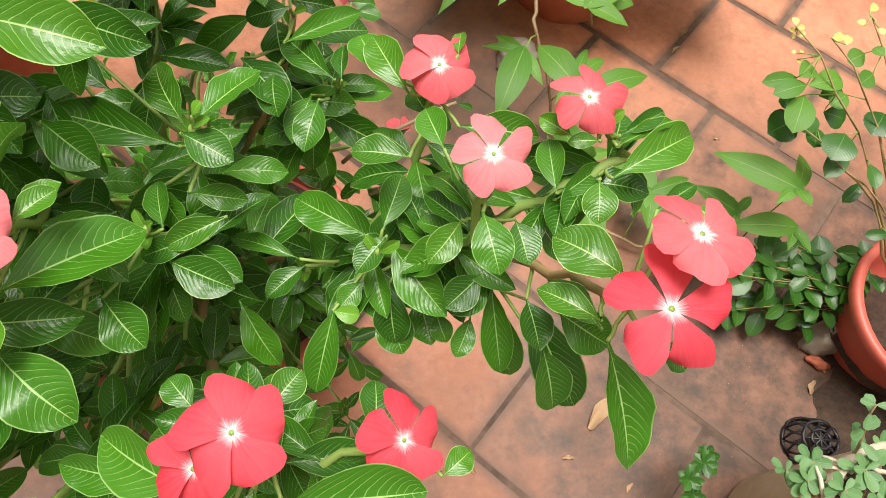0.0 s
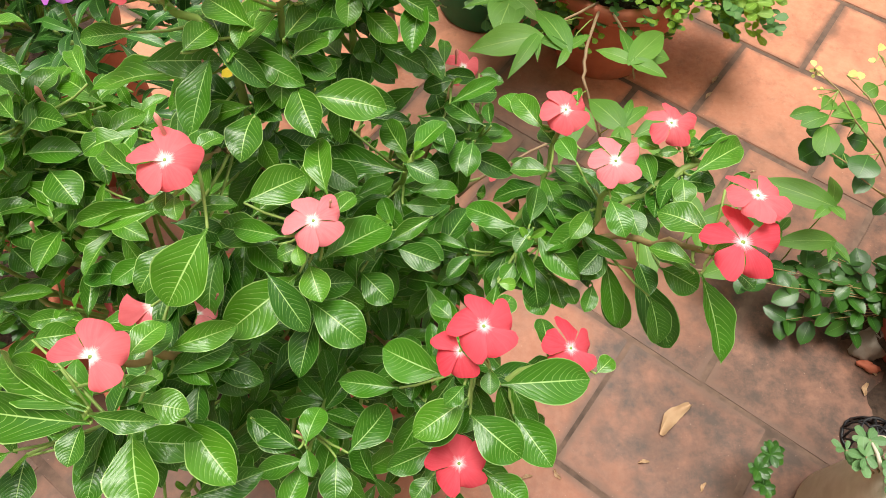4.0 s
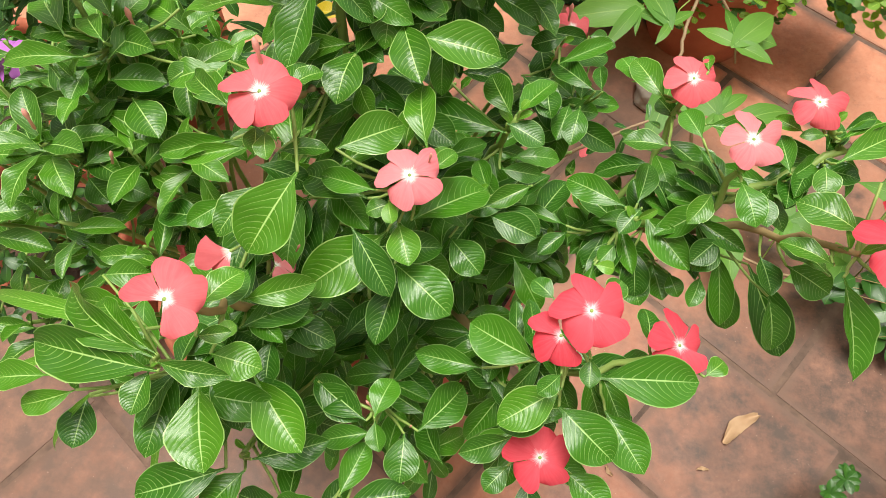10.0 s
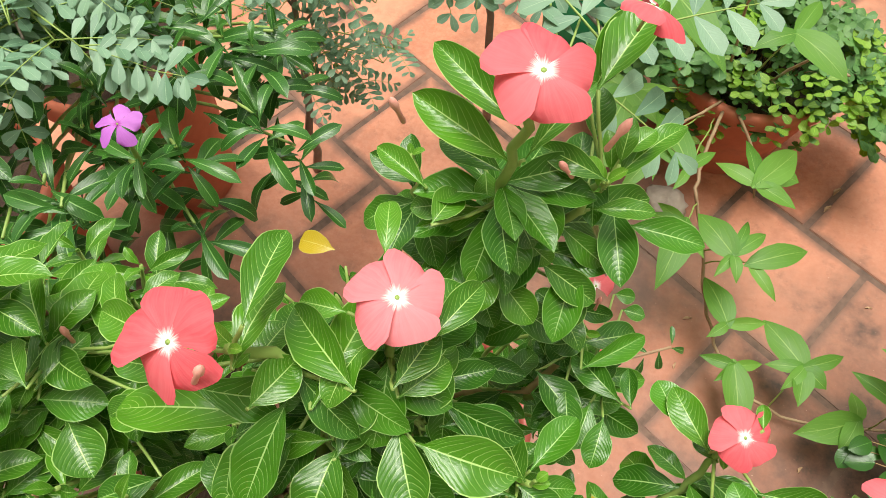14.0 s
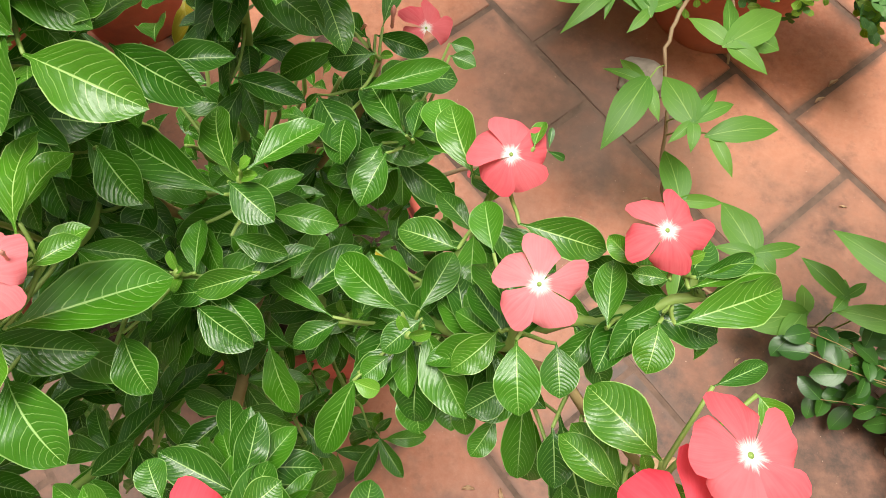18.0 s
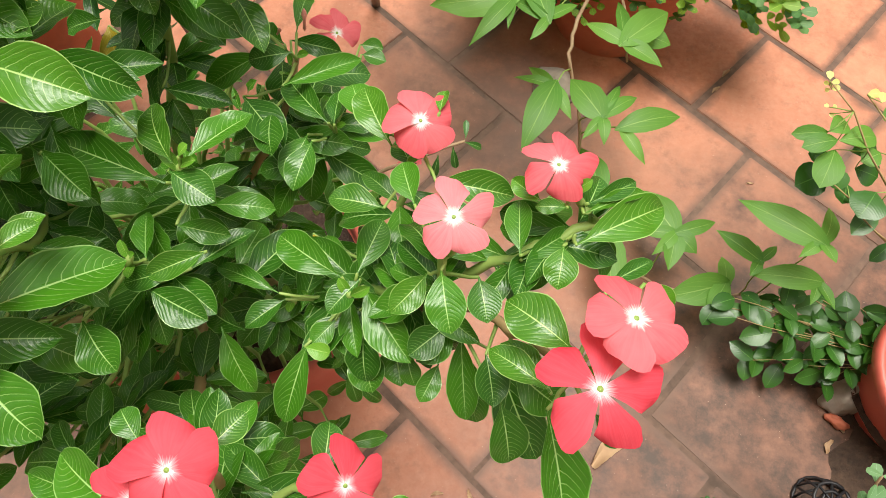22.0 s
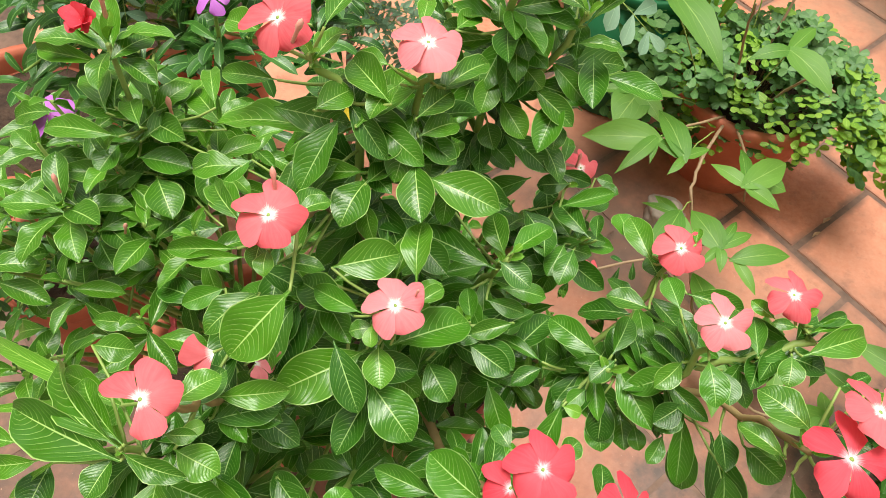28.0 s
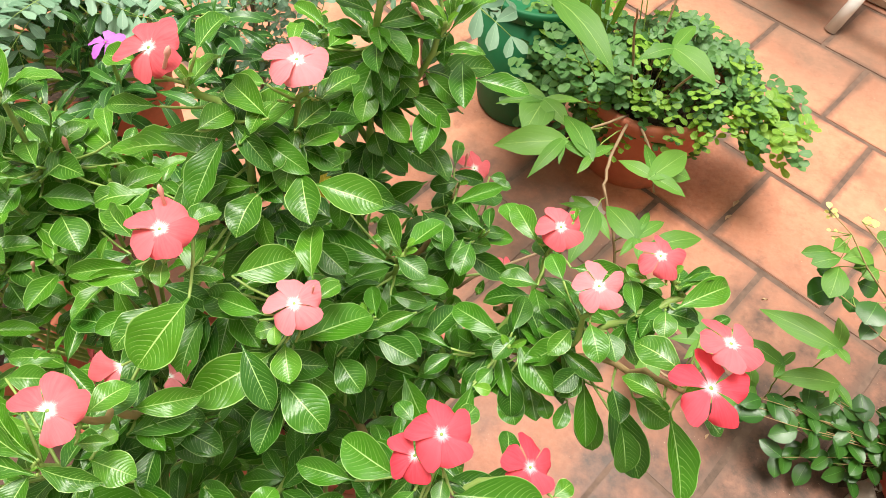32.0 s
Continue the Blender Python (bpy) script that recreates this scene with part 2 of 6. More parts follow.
def tile_material():
    m, nt, p = nodes_of("terracotta_tile")
    pos = nt.nodes.new("ShaderNodeNewGeometry").outputs["Position"]
    rnd = nt.nodes.new("ShaderNodeObjectInfo").outputs["Random"]
    col = blend(nt, rnd, (0.50, 0.175, 0.090), (0.64, 0.275, 0.165))
    fine = noise_of(nt, 60.0, 5.0, 0.65, vec=pos)
    col = blend(nt, maths(nt, 'MULTIPLY', ramp(nt, fine, (0.35, 0.0), (0.7, 1.0)), 0.5), col, (0.70, 0.34, 0.22))
    scuff = noise_of(nt, 22.0, 6.0, 0.72, vec=pos)
    col = blend(nt, maths(nt, 'MULTIPLY', ramp(nt, scuff, (0.54, 0.0), (0.68, 1.0)), 0.45), col, (0.27, 0.115, 0.07))
    cloud = noise_of(nt, 6.5, 5.0, 0.6, vec=pos)
    col = blend(nt, maths(nt, 'MULTIPLY', ramp(nt, cloud, (0.46, 0.0), (0.64, 1.0)), 0.5), col, (0.26, 0.10, 0.058))
    soot = noise_of(nt, 2.1, 6.0, 0.62, vec=pos)
    col = blend(nt, maths(nt, 'MULTIPLY', ramp(nt, soot, (0.56, 0.0), (0.70, 1.0)), 0.6), col, (0.15, 0.080, 0.052))
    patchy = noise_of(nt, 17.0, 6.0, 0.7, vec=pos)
    # a broad damp, mossy stain and other dark patches; (0.10, 1.10) mixes dirt with painted shade
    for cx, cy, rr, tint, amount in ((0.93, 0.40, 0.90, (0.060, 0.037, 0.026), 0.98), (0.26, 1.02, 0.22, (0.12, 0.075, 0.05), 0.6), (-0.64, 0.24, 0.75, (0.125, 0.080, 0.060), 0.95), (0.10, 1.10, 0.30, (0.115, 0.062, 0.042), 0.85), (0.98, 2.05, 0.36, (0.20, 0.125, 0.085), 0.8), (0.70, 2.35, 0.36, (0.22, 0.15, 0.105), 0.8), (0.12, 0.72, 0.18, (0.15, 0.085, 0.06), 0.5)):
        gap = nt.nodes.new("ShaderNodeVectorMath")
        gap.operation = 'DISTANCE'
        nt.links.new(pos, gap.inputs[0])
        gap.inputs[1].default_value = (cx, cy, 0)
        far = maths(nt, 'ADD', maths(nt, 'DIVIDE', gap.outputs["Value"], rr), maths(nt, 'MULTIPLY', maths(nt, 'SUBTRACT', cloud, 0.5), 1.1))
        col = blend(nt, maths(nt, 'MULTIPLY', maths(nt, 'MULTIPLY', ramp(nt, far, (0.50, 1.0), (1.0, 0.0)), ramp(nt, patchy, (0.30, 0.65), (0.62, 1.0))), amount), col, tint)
    # dirt gathered along the edges of each tile
    own = nt.nodes.new("ShaderNodeSeparateXYZ")
    nt.links.new(nt.nodes.new("ShaderNodeTexCoord").outputs["Object"], own.inputs[0])
    rim = maths(nt, 'MAXIMUM', maths(nt, 'ABSOLUTE', own.outputs[0]), maths(nt, 'ABSOLUTE', own.outputs[1]))
    rim = maths(nt, 'ADD', rim, maths(nt, 'MULTIPLY', maths(nt, 'SUBTRACT', cloud, 0.5), 0.055))
    col = blend(nt, maths(nt, 'MULTIPLY', ramp(nt, maths(nt, 'MULTIPLY', rim, 5.0), (0.630, 0.0), (0.715, 1.0)), 0.78), col, (0.15, 0.085, 0.058))
    speck = noise_of(nt, 190.0, 2.0, vec=pos)
    col = blend(nt, maths(nt, 'MULTIPLY', ramp(nt, speck, (0.72, 0.0), (0.78, 1.0)), 0.6), col, (0.62, 0.42, 0.30))
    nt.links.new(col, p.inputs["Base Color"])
    nt.links.new(maths(nt, 'ADD', 0.38, maths(nt, 'MULTIPLY', cloud, 0.35)), p.inputs["Roughness"])
    bump(nt, fine, 0.25, 0.002, p)
    return m


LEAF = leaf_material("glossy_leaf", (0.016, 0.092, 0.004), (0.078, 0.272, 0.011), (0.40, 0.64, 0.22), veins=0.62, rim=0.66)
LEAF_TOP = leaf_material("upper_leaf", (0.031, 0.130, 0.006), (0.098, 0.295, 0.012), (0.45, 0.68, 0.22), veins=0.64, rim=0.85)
LEAF_YOUNG = leaf_material("young_leaf", (0.085, 0.26, 0.014), (0.16, 0.39, 0.03), (0.46, 0.70, 0.20), rim=0.55)
LEAF_YELLOW = leaf_material("yellow_leaf", (0.46, 0.33, 0.015), (0.40, 0.36, 0.03), (0.58, 0.52, 0.12))
LEAF_MAUVE = leaf_material("mauve_plant_leaf", (0.016, 0.085, 0.012), (0.055, 0.19, 0.022), (0.24, 0.46, 0.14), veins=0.3, rib_width=0.06)
LEAF_VINE = leaf_material("vine_leaf", (0.075, 0.225, 0.025), (0.165, 0.365, 0.05), (0.26, 0.45, 0.11), ribs=4.0, veins=0.35, gloss=0.5, thin=0.3, rim=0.0)
LEAF_STALK = leaf_material("pale_green_stalk", (0.14, 0.28, 0.04), (0.22, 0.40, 0.07), (0.26, 0.45, 0.11), veins=0.0, gloss=0.5, thin=0.3, rim=0.0)
LEAF_SHRUB = leaf_material("grey_green_leaflet", (0.085, 0.200, 0.115), (0.27, 0.43, 0.29), (0.30, 0.46, 0.29), veins=0.0, gloss=0.45, rim=0.0)
LEAF_CLOVER = leaf_material("clover_leaflet", (0.040, 0.140, 0.032), (0.140, 0.295, 0.078), (0.16, 0.30, 0.09), veins=0.1, gloss=0.5, rim=0.0)
LEAF_LIME = leaf_material("lime_leaflet", (0.15, 0.32, 0.030), (0.28, 0.47, 0.06), (0.42, 0.62, 0.14), veins=0.1, gloss=0.5, thin=0.3, rim=0.0)
LEAF_CREAM = leaf_material("cream_tip", (0.62, 0.62, 0.20), (0.75, 0.74, 0.34), (0.75, 0.75, 0.4), veins=0.0, gloss=0.5, thin=0.3, rim=0.0)
LEAF_DARK = leaf_material("dark_round_leaf", (0.018, 0.080, 0.010), (0.055, 0.17, 0.02), (0.10, 0.24, 0.05), veins=0.15, gloss=0.3, rim=0.0)
LEAF_SUCC = leaf_material("succulent_leaf", (0.075, 0.19, 0.065), (0.18, 0.34, 0.13), (0.24, 0.40, 0.22), veins=0.1, gloss=0.5, rim=0.15)
PETAL_CORAL = petal_material("coral_petal", (0.75, 0.095, 0.125), (0.89, 0.235, 0.265), (0.98, 0.80, 0.80))
PETAL_SALMON = petal_material("salmon_petal", (0.80, 0.18, 0.215), (0.92, 0.35, 0.385), (0.99, 0.86, 0.84))
PETAL_RED = petal_material("red_petal", (0.74, 0.048, 0.082), (0.88, 0.130, 0.175), (0.95, 0.55, 0.62), start=0.09, stop=0.25)
PETAL_MAUVE = petal_material("mauve_petal", (0.50, 0.13, 0.62), (0.66, 0.26, 0.75), (0.52, 0.12, 0.55), throat=(0.40, 0.05, 0.40), start=0.08, stop=0.2)
EYE_YELLOW = plain("flower_eye", (0.75, 0.66, 0.12), (0.80, 0.80, 0.30), 200, 0.6, 0.2, 0.0005)
BUD = plain("pink_bud", (0.82, 0.26, 0.24), (0.88, 0.48, 0.38), 120, 0.55, 0.2, 0.0008, random=0.4)
STEM = plain("green_stem", (0.23, 0.37, 0.07), (0.34, 0.47, 0.13), 60, 0.5, 0.3, 0.001)
BARK = plain("brown_stem", (0.30, 0.22, 0.09), (0.44, 0.31, 0.14), 80, 0.7, 0.5, 0.0015)
GREYBARK = plain("grey_twig", (0.20, 0.17, 0.13), (0.32, 0.27, 0.22), 70, 0.8, 0.5, 0.0015)
PINKSTEM = plain("reddish_stem", (0.30, 0.19, 0.11), (0.40, 0.29, 0.17), 70, 0.6, 0.3, 0.001)
CLAY = plain("red_clay_pot", (0.46, 0.115, 0.060), (0.58, 0.19, 0.105), 22, 0.7, 0.3, 0.002, stain=(0.30, 0.12, 0.08))
PLASTIC = plain("brick_red_plastic", (0.55, 0.105, 0.075), (0.62, 0.15, 0.11), 9, 0.42, 0.08, 0.001, stain=(0.42, 0.11, 0.08))
GREENPLASTIC = plain("green_plastic", (0.0, 0.24, 0.075), (0.01, 0.34, 0.12), 7, 0.38, 0.05, 0.001, stain=(0.02, 0.16, 0.06))
DARKGREEN = plain("old_green_plastic", (0.0, 0.11, 0.035), (0.006, 0.17, 0.055), 9, 0.65, 0.05, 0.001, stain=(0.03, 0.07, 0.03))
WHITEPIPE = plain("white_pipe", (0.72, 0.71, 0.68), (0.82, 0.81, 0.79), 12, 0.4, 0.05, 0.001, stain=(0.55, 0.52, 0.47))
SOIL = plain("damp_soil", (0.030, 0.017, 0.011), (0.085, 0.050, 0.032), 90, 0.9, 0.9, 0.008)
GROUT = plain("mortar_joint", (0.085, 0.056, 0.042), (0.21, 0.13, 0.095), 45, 0.85, 0.6, 0.003)
KERB = plain("weathered_cement", (0.46, 0.34, 0.25), (0.60, 0.46, 0.35), 12, 0.85, 0.5, 0.004, stain=(0.10, 0.075, 0.06))
SKYBLOCKMAT = plain("limewashed_sky_block", (0.52, 0.47, 0.40), (0.62, 0.57, 0.50), 4, 0.9, 0.4, 0.004, stain=(0.38, 0.33, 0.27))
ROCK = plain("grey_stone", (0.24, 0.20, 0.165), (0.50, 0.43, 0.36), 26, 0.85, 0.7, 0.006)
DRYLEAF = plain("dry_leaf", (0.36, 0.22, 0.12), (0.52, 0.36, 0.22), 40, 0.8, 0.5, 0.002)
HUSK = plain("pale_dry_wood", (0.52, 0.44, 0.33), (0.72, 0.65, 0.54), 30, 0.8, 0.6, 0.003)
BLACKPLASTIC = plain("black_plastic", (0.012, 0.012, 0.014), (0.03, 0.03, 0.035), 30, 0.45, 0.1, 0.001)
TILE = tile_material()


# ---------------------------------------------------------------- builders
def mesh_of(name, verts, faces, mat, uvs=None, smooth=True):
    me = bpy.data.meshes.new(name)
    me.from_pydata(verts, [], faces)
    if uvs is not None:
        layer = me.uv_layers.new(name="UVMap")
        for l in me.loops:
            layer.data[l.index].uv = uvs[l.vertex_index]
    if smooth:
        for p in me.polygons:
            p.use_smooth = True
    if mat:
        me.materials.append(mat)
    me.update()
    return me


def part(name, data, parent, m=None, label=""):
    """Links a mesh as one object under a thing or a part."""
    ob = new(name, data)
    ob.parent = parent
    if m is not None:
        ob.matrix_basis = m
    if label:
        ob["label"] = label
    return ob


def thing(name, at, label, category, group="", kind=""):
    ob = new(name)
    ob.location = at
    ob.empty_display_size = 0.05
    return tagged(ob, label, category, group, kind)


def sheet(name, rows, cols, fn, mat, skip=None):
    """A grid mesh: fn(u, v) gives a place; UV is u, v."""
    verts, uvs, faces = [], [], []
    for i in range(rows + 1):
        for j in range(cols + 1):
            u, v = i / rows, j / cols
            verts.append(fn(u, v))
            uvs.append((u, v))
    n = cols + 1
    for i in range(rows):
        for j in range(cols):
            faces.append((i * n + j, (i + 1) * n + j, (i + 1) * n + j + 1, i * n + j + 1))
    return mesh_of(name, verts, faces, mat, uvs)


def leaf_mesh(name, mat, width=0.4, arch=0.10, fold=0.25, wave=0.0, point=0.5, bulge=0.75, rows=12, cols=6, twist=0.0, stalk=0.06):
    """A leaf of length 1 along +x from stalk to tip, its face up."""
    peak = bulge / (bulge + point)
    top = peak ** bulge * (1 - peak) ** point

    def at(u, v):
        s = 2 * v - 1
        u = u + 0.10 * math.sin(math.pi * u) ** 2 * (1 if u > 0.3 else 0.3)
        u = min(u, 1.0)
        k = max(0.0, (u - stalk) / (1 - stalk))
        w = width / 2 * (k ** bulge * (1 - k) ** point / top)
        w = max(w, 0.012 if u < 0.97 else 0.0)
        y = s * w
        z = arch * 4 * u * (1 - u) + fold * abs(s) ** 1.4 * w + wave * math.sin(u * 15 + (s > 0) * 1.3) * abs(s) * w
        a = twist * (u - 0.3)
        return (u, y * math.cos(a) - z * math.sin(a) * 0.2, z + y * math.sin(a))
    return sheet(name, rows, cols, at, mat)


def frame_of(origin, x_axis, up, roll=0.0, scale=1.0):
    x = Vector(x_axis).normalized()
    y = Vector(up).cross(x)
    if y.length < 1e-4:
        y = Vector((0, 1, 0))
    y.normalize()
    z = x.cross(y)
    m = Matrix((x, y, z)).transposed().to_4x4()
    m = m @ Matrix.Rotation(radians(roll), 4, 'X') @ Matrix.Scale(scale, 4)
    m.translation = Vector(origin)
    return m


def heading(az, el):
    a, e = radians(az), radians(el)
    return Vector((math.cos(a) * math.cos(e), math.sin(a) * math.cos(e), math.sin(e)))


def tube(name, pts, r0, r1, mat, sides=7):
    """A tapered stem through points."""
    pts = [Vector(p) for p in pts]
    verts, faces = [], []
    for i, p in enumerate(pts):
        d = (pts[min(i + 1, len(pts) - 1)] - pts[max(i - 1, 0)]).normalized()
        x = d.orthogonal().normalized()
        y = d.cross(x)
        r = r0 + (r1 - r0) * i / max(1, len(pts) - 1)
        for k in range(sides):
            a = 2 * math.pi * k / sides
            verts.append(p + (x * math.cos(a) + y * math.sin(a)) * r)
    for i in range(len(pts) - 1):
        for k in range(sides):
            a, b = i * sides + k, i * sides + (k + 1) % sides
            faces.append((a, b, b + sides, a + sides))
    faces.append(tuple(range(sides))[::-1])
    faces.append(tuple((len(pts) - 1) * sides + k for k in range(sides)))
    return mesh_of(name, verts, faces, mat)


def bent(a, b, sag=0.0, steps=6, wobble=0.004, rnd=random):
    """Points of a slightly crooked branch from a to b that bows upwards by sag."""
    a, b = Vector(a), Vector(b)
    out = []
    for i in range(steps + 1):
        t = i / steps
        p = a.lerp(b, t) + Vector((0, 0, sag * 4 * t * (1 - t)))
        if 0 < i < steps:
            p += Vector((rnd.uniform(-1, 1), rnd.uniform(-1, 1), rnd.uniform(-1, 1))) * wobble
        out.append(p)
    return out


def lathe(name, profile, mat, sides=40, wob=0.0, closed=True):
    """A turned shape from (radius, height) pairs."""
    verts, faces = [], []
    for r, z in profile:
        for k in range(sides):
            a = 2 * math.pi * k / sides
            q = r * (1 + wob * math.sin(3 * a + z * 9))
            verts.append((q * math.cos(a), q * math.sin(a), z))
    for i in range(len(profile) - 1):
        for k in range(sides):
            a, b = i * sides + k, i * sides + (k + 1) % sides
            faces.append((a, b, b + sides, a + sides))
    if closed:
        faces.append(tuple(range(sides))[::-1])
        faces.append(tuple((len(profile) - 1) * sides + k for k in range(sides)))
    return mesh_of(name, verts, faces, mat)


def box_mesh(name, sx, sy, sz, mat, bevel=0.004, jitter=0.0, rnd=random):
    bm = bmesh.new()
    bmesh.ops.create_cube(bm, size=1.0)
    for v in bm.verts:
        v.co = Vector((v.co.x * sx, v.co.y * sy, v.co.z * sz)) + Vector((rnd.uniform(-1, 1), rnd.uniform(-1, 1), 0)) * jitter
    if bevel:
        bmesh.ops.bevel(bm, geom=list(bm.edges), offset=bevel, segments=2, affect='EDGES')
    me = bpy.data.meshes.new(name)
    bm.to_mesh(me)
    bm.free()
    me.materials.append(mat)
    return me


def rock_mesh(name, sx, sy, sz, seed):
    """A rough broken stone, its flat side down."""
    def at(u, v):
        th, ph = u * math.pi, v * 2 * math.pi
        d = Vector((math.sin(th) * math.cos(ph), math.sin(th) * math.sin(ph), math.cos(th)))
        r = 1 + 0.40 * noise.noise(d * 1.6 + Vector((seed, 0, 0))) + 0.22 * noise.noise(d * 4 + Vector((0, seed, 0))) + 0.08 * noise.noise(d * 9 + Vector((seed, 0, seed)))
        return (d.x * r * sx, d.y * r * sy, max(-0.45, d.z * r) * sz + 0.45 * sz)
    return sheet(name, 12, 20, at, ROCK)


def pot(at, top, base, height, label, mat=None, soil=0.8, name="plant_pot", group="plant pots"):
    """A rimmed flower pot with soil in it."""
    mat = mat or CLAY
    ob = thing(name, at, label, "plant pot", group)
    t, b, h = top, base, height
    part("body", lathe("pot_body", [(b * 0.98, 0.0), (b, 0.006), (b + (t - b) * 0.45, h * 0.45), (t * 0.95, h * 0.86), (t * 0.955, h * 0.865),
                                    (t * 0.90, h * 0.87), (t * 0.86, h * 0.6), (b * 0.86, 0.02)], mat, wob=0.004), ob)
    part("rim", lathe("pot_rim", [(t * 0.905, h * 0.84), (t * 0.99, h * 0.845), (t * 1.02, h * 0.87), (t * 1.03, h * 0.97), (t * 1.0, h * 1.0),
                                  (t * 0.93, h * 0.995), (t * 0.905, h * 0.96), (t * 0.905, h * 0.84)], mat, wob=0.004, closed=False), ob)
    def ground(u, v):
        r, a = u * t * 0.895, v * 2 * math.pi
        return (r * math.cos(a), r * math.sin(a), h * soil + 0.012 * noise.noise((r * math.cos(a) * 40, r * math.sin(a) * 40, h)))
    part("soil", sheet("soil", 8, 28, ground, SOIL), ob, label="dark crumbly potting soil")
    return ob


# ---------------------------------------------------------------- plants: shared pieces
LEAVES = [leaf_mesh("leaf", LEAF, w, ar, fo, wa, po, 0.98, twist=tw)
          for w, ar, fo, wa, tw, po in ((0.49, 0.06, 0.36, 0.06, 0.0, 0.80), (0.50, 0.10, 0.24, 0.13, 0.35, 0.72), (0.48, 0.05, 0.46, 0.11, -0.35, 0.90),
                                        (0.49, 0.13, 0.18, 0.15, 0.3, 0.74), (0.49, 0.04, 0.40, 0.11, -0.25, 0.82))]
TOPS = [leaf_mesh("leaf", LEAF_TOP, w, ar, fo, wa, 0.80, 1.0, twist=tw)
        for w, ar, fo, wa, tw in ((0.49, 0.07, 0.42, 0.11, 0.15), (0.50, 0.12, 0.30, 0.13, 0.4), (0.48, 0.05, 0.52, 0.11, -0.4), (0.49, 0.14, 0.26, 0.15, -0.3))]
YOUNG = [leaf_mesh("leaf", LEAF_YOUNG, w, ar, fo, 0.03, 0.5, 0.8, twist=tw) for w, ar, fo, tw in ((0.42, 0.08, 0.45, 0.2), (0.46, 0.12, 0.35, -0.2))]
YELLOW = leaf_mesh("leaf", LEAF_YELLOW, 0.5, 0.10, 0.2, 0.05, 0.45, 0.7)
MAUVE_LEAVES = [leaf_mesh("leaf", LEAF_MAUVE, w, ar, fo, 0.02, 0.5, 0.9, rows=7, cols=4) for w, ar, fo in ((0.34, 0.12, 0.2), (0.38, 0.18, 0.15), (0.30, 0.06, 0.3))]


def petal_mesh(name, mat, width=0.86, cup=0.05, skew=0.12, droop=0.0):
    """A broad petal of length 1 along +x, narrow at the throat, with a slanting outer edge."""
    def at(u, v):
        s = 2 * v - 1
        w = width / 2 * (0.10 + 0.90 * min(1.0, u / 0.72) ** 1.15)
        round_off = 1 - 0.17 * abs(s) ** 4.0 + 1.3 * skew * s
        x = u * (1 - (1 - round_off) * u ** 2)
        y = s * w * (1 - 0.10 * max(0, u - 0.72) / 0.28)
        z = cup * math.sin(u * 3.0) * 0.6 + 0.02 * s * u - 0.05 * abs(s) ** 2 * u - droop * u * u + 0.030 * math.sin(5 * s + 3 * u) * u - 0.03 * math.exp(-(s * 6) ** 2) * u
        return (x, y, z)
    return sheet(name, 9, 8, at, mat)


PETALS = {n: [petal_mesh("petal", m, w, c, k, d) for w, c, k, d in ((0.92, 0.12, 0.10, 0.12), (0.84, 0.16, 0.14, 0.20), (0.97, 0.08, 0.07, 0.06))]
          for n, m in (("coral", PETAL_CORAL), ("salmon", PETAL_SALMON), ("red", PETAL_RED), ("mauve", PETAL_MAUVE))}
EYE = lathe("eye", [(0.012, 0.0), (0.019, 0.004), (0.018, 0.010), (0.008, 0.012), (0.004, 0.006)], EYE_YELLOW, 10)
TUBE = lathe("tube", [(0.055, 0.02), (0.045, -0.08), (0.035, -0.35), (0.045, -0.62), (0.03, -0.66)], STEM, 8)
BUDMESH = lathe("bud", [(0.004, 0.0), (0.07, 0.10), (0.06, 0.5), (0.11, 0.72), (0.085, 0.88), (0.01, 1.0)], BUD, 8)


def flower(parent, at, az, lean, size, spin=0.0, kind="coral", keep=(0, 1, 2, 3, 4), fold=0.0, label="", broad=1.2, step=72):
    """An open five-petalled flower; its face leans from upright towards az by lean degrees. size: its width in metres."""
    nrm = heading(az, 90 - lean)
    side = Vector((-nrm.x * nrm.z, -nrm.y * nrm.z, 1 - nrm.z * nrm.z))
    if side.length < 1e-3:
        side = Vector((0, 1, 0))
    m = frame_of(at, side, nrm) @ Matrix.Rotation(radians(spin), 4, 'Z') @ Matrix.Scale(size / 2, 4)
    fl = part("flower", TUBE, parent, m, label or kind + " five-petalled flower with a white eye")
    rnd = random.Random(int(1000 * (at[0] + 3 * at[1])))
    for k in keep:
        q = Matrix.Rotation(radians(step * k + rnd.uniform(-4, 4)), 4, 'Z') @ Matrix.Rotation(radians(rnd.uniform(-9, 13) - fold), 4, 'Y')
        q = q @ Matrix.Rotation(radians(rnd.uniform(4, 11)), 4, 'X') @ Matrix.Diagonal((rnd.uniform(0.94, 1.05), broad * rnd.uniform(0.95, 1.05), 1, 1))
        part("petal", PETALS[kind][rnd.randrange(3)], fl, q)
    part("eye", EYE, fl, Matrix.Translation((0, 0, 0.012)) @ Matrix.Scale(0.7, 4))
    return fl


def bud(parent, at, az, lean, length):
    part("bud", BUDMESH, parent, frame_of(at, heading(az, 90 - lean), (0.3, 0.2, 1)) @ Matrix.Rotation(radians(90), 4, 'Y') @ Matrix.Scale(length, 4), "closed pink flower bud")


SHOOTS = []


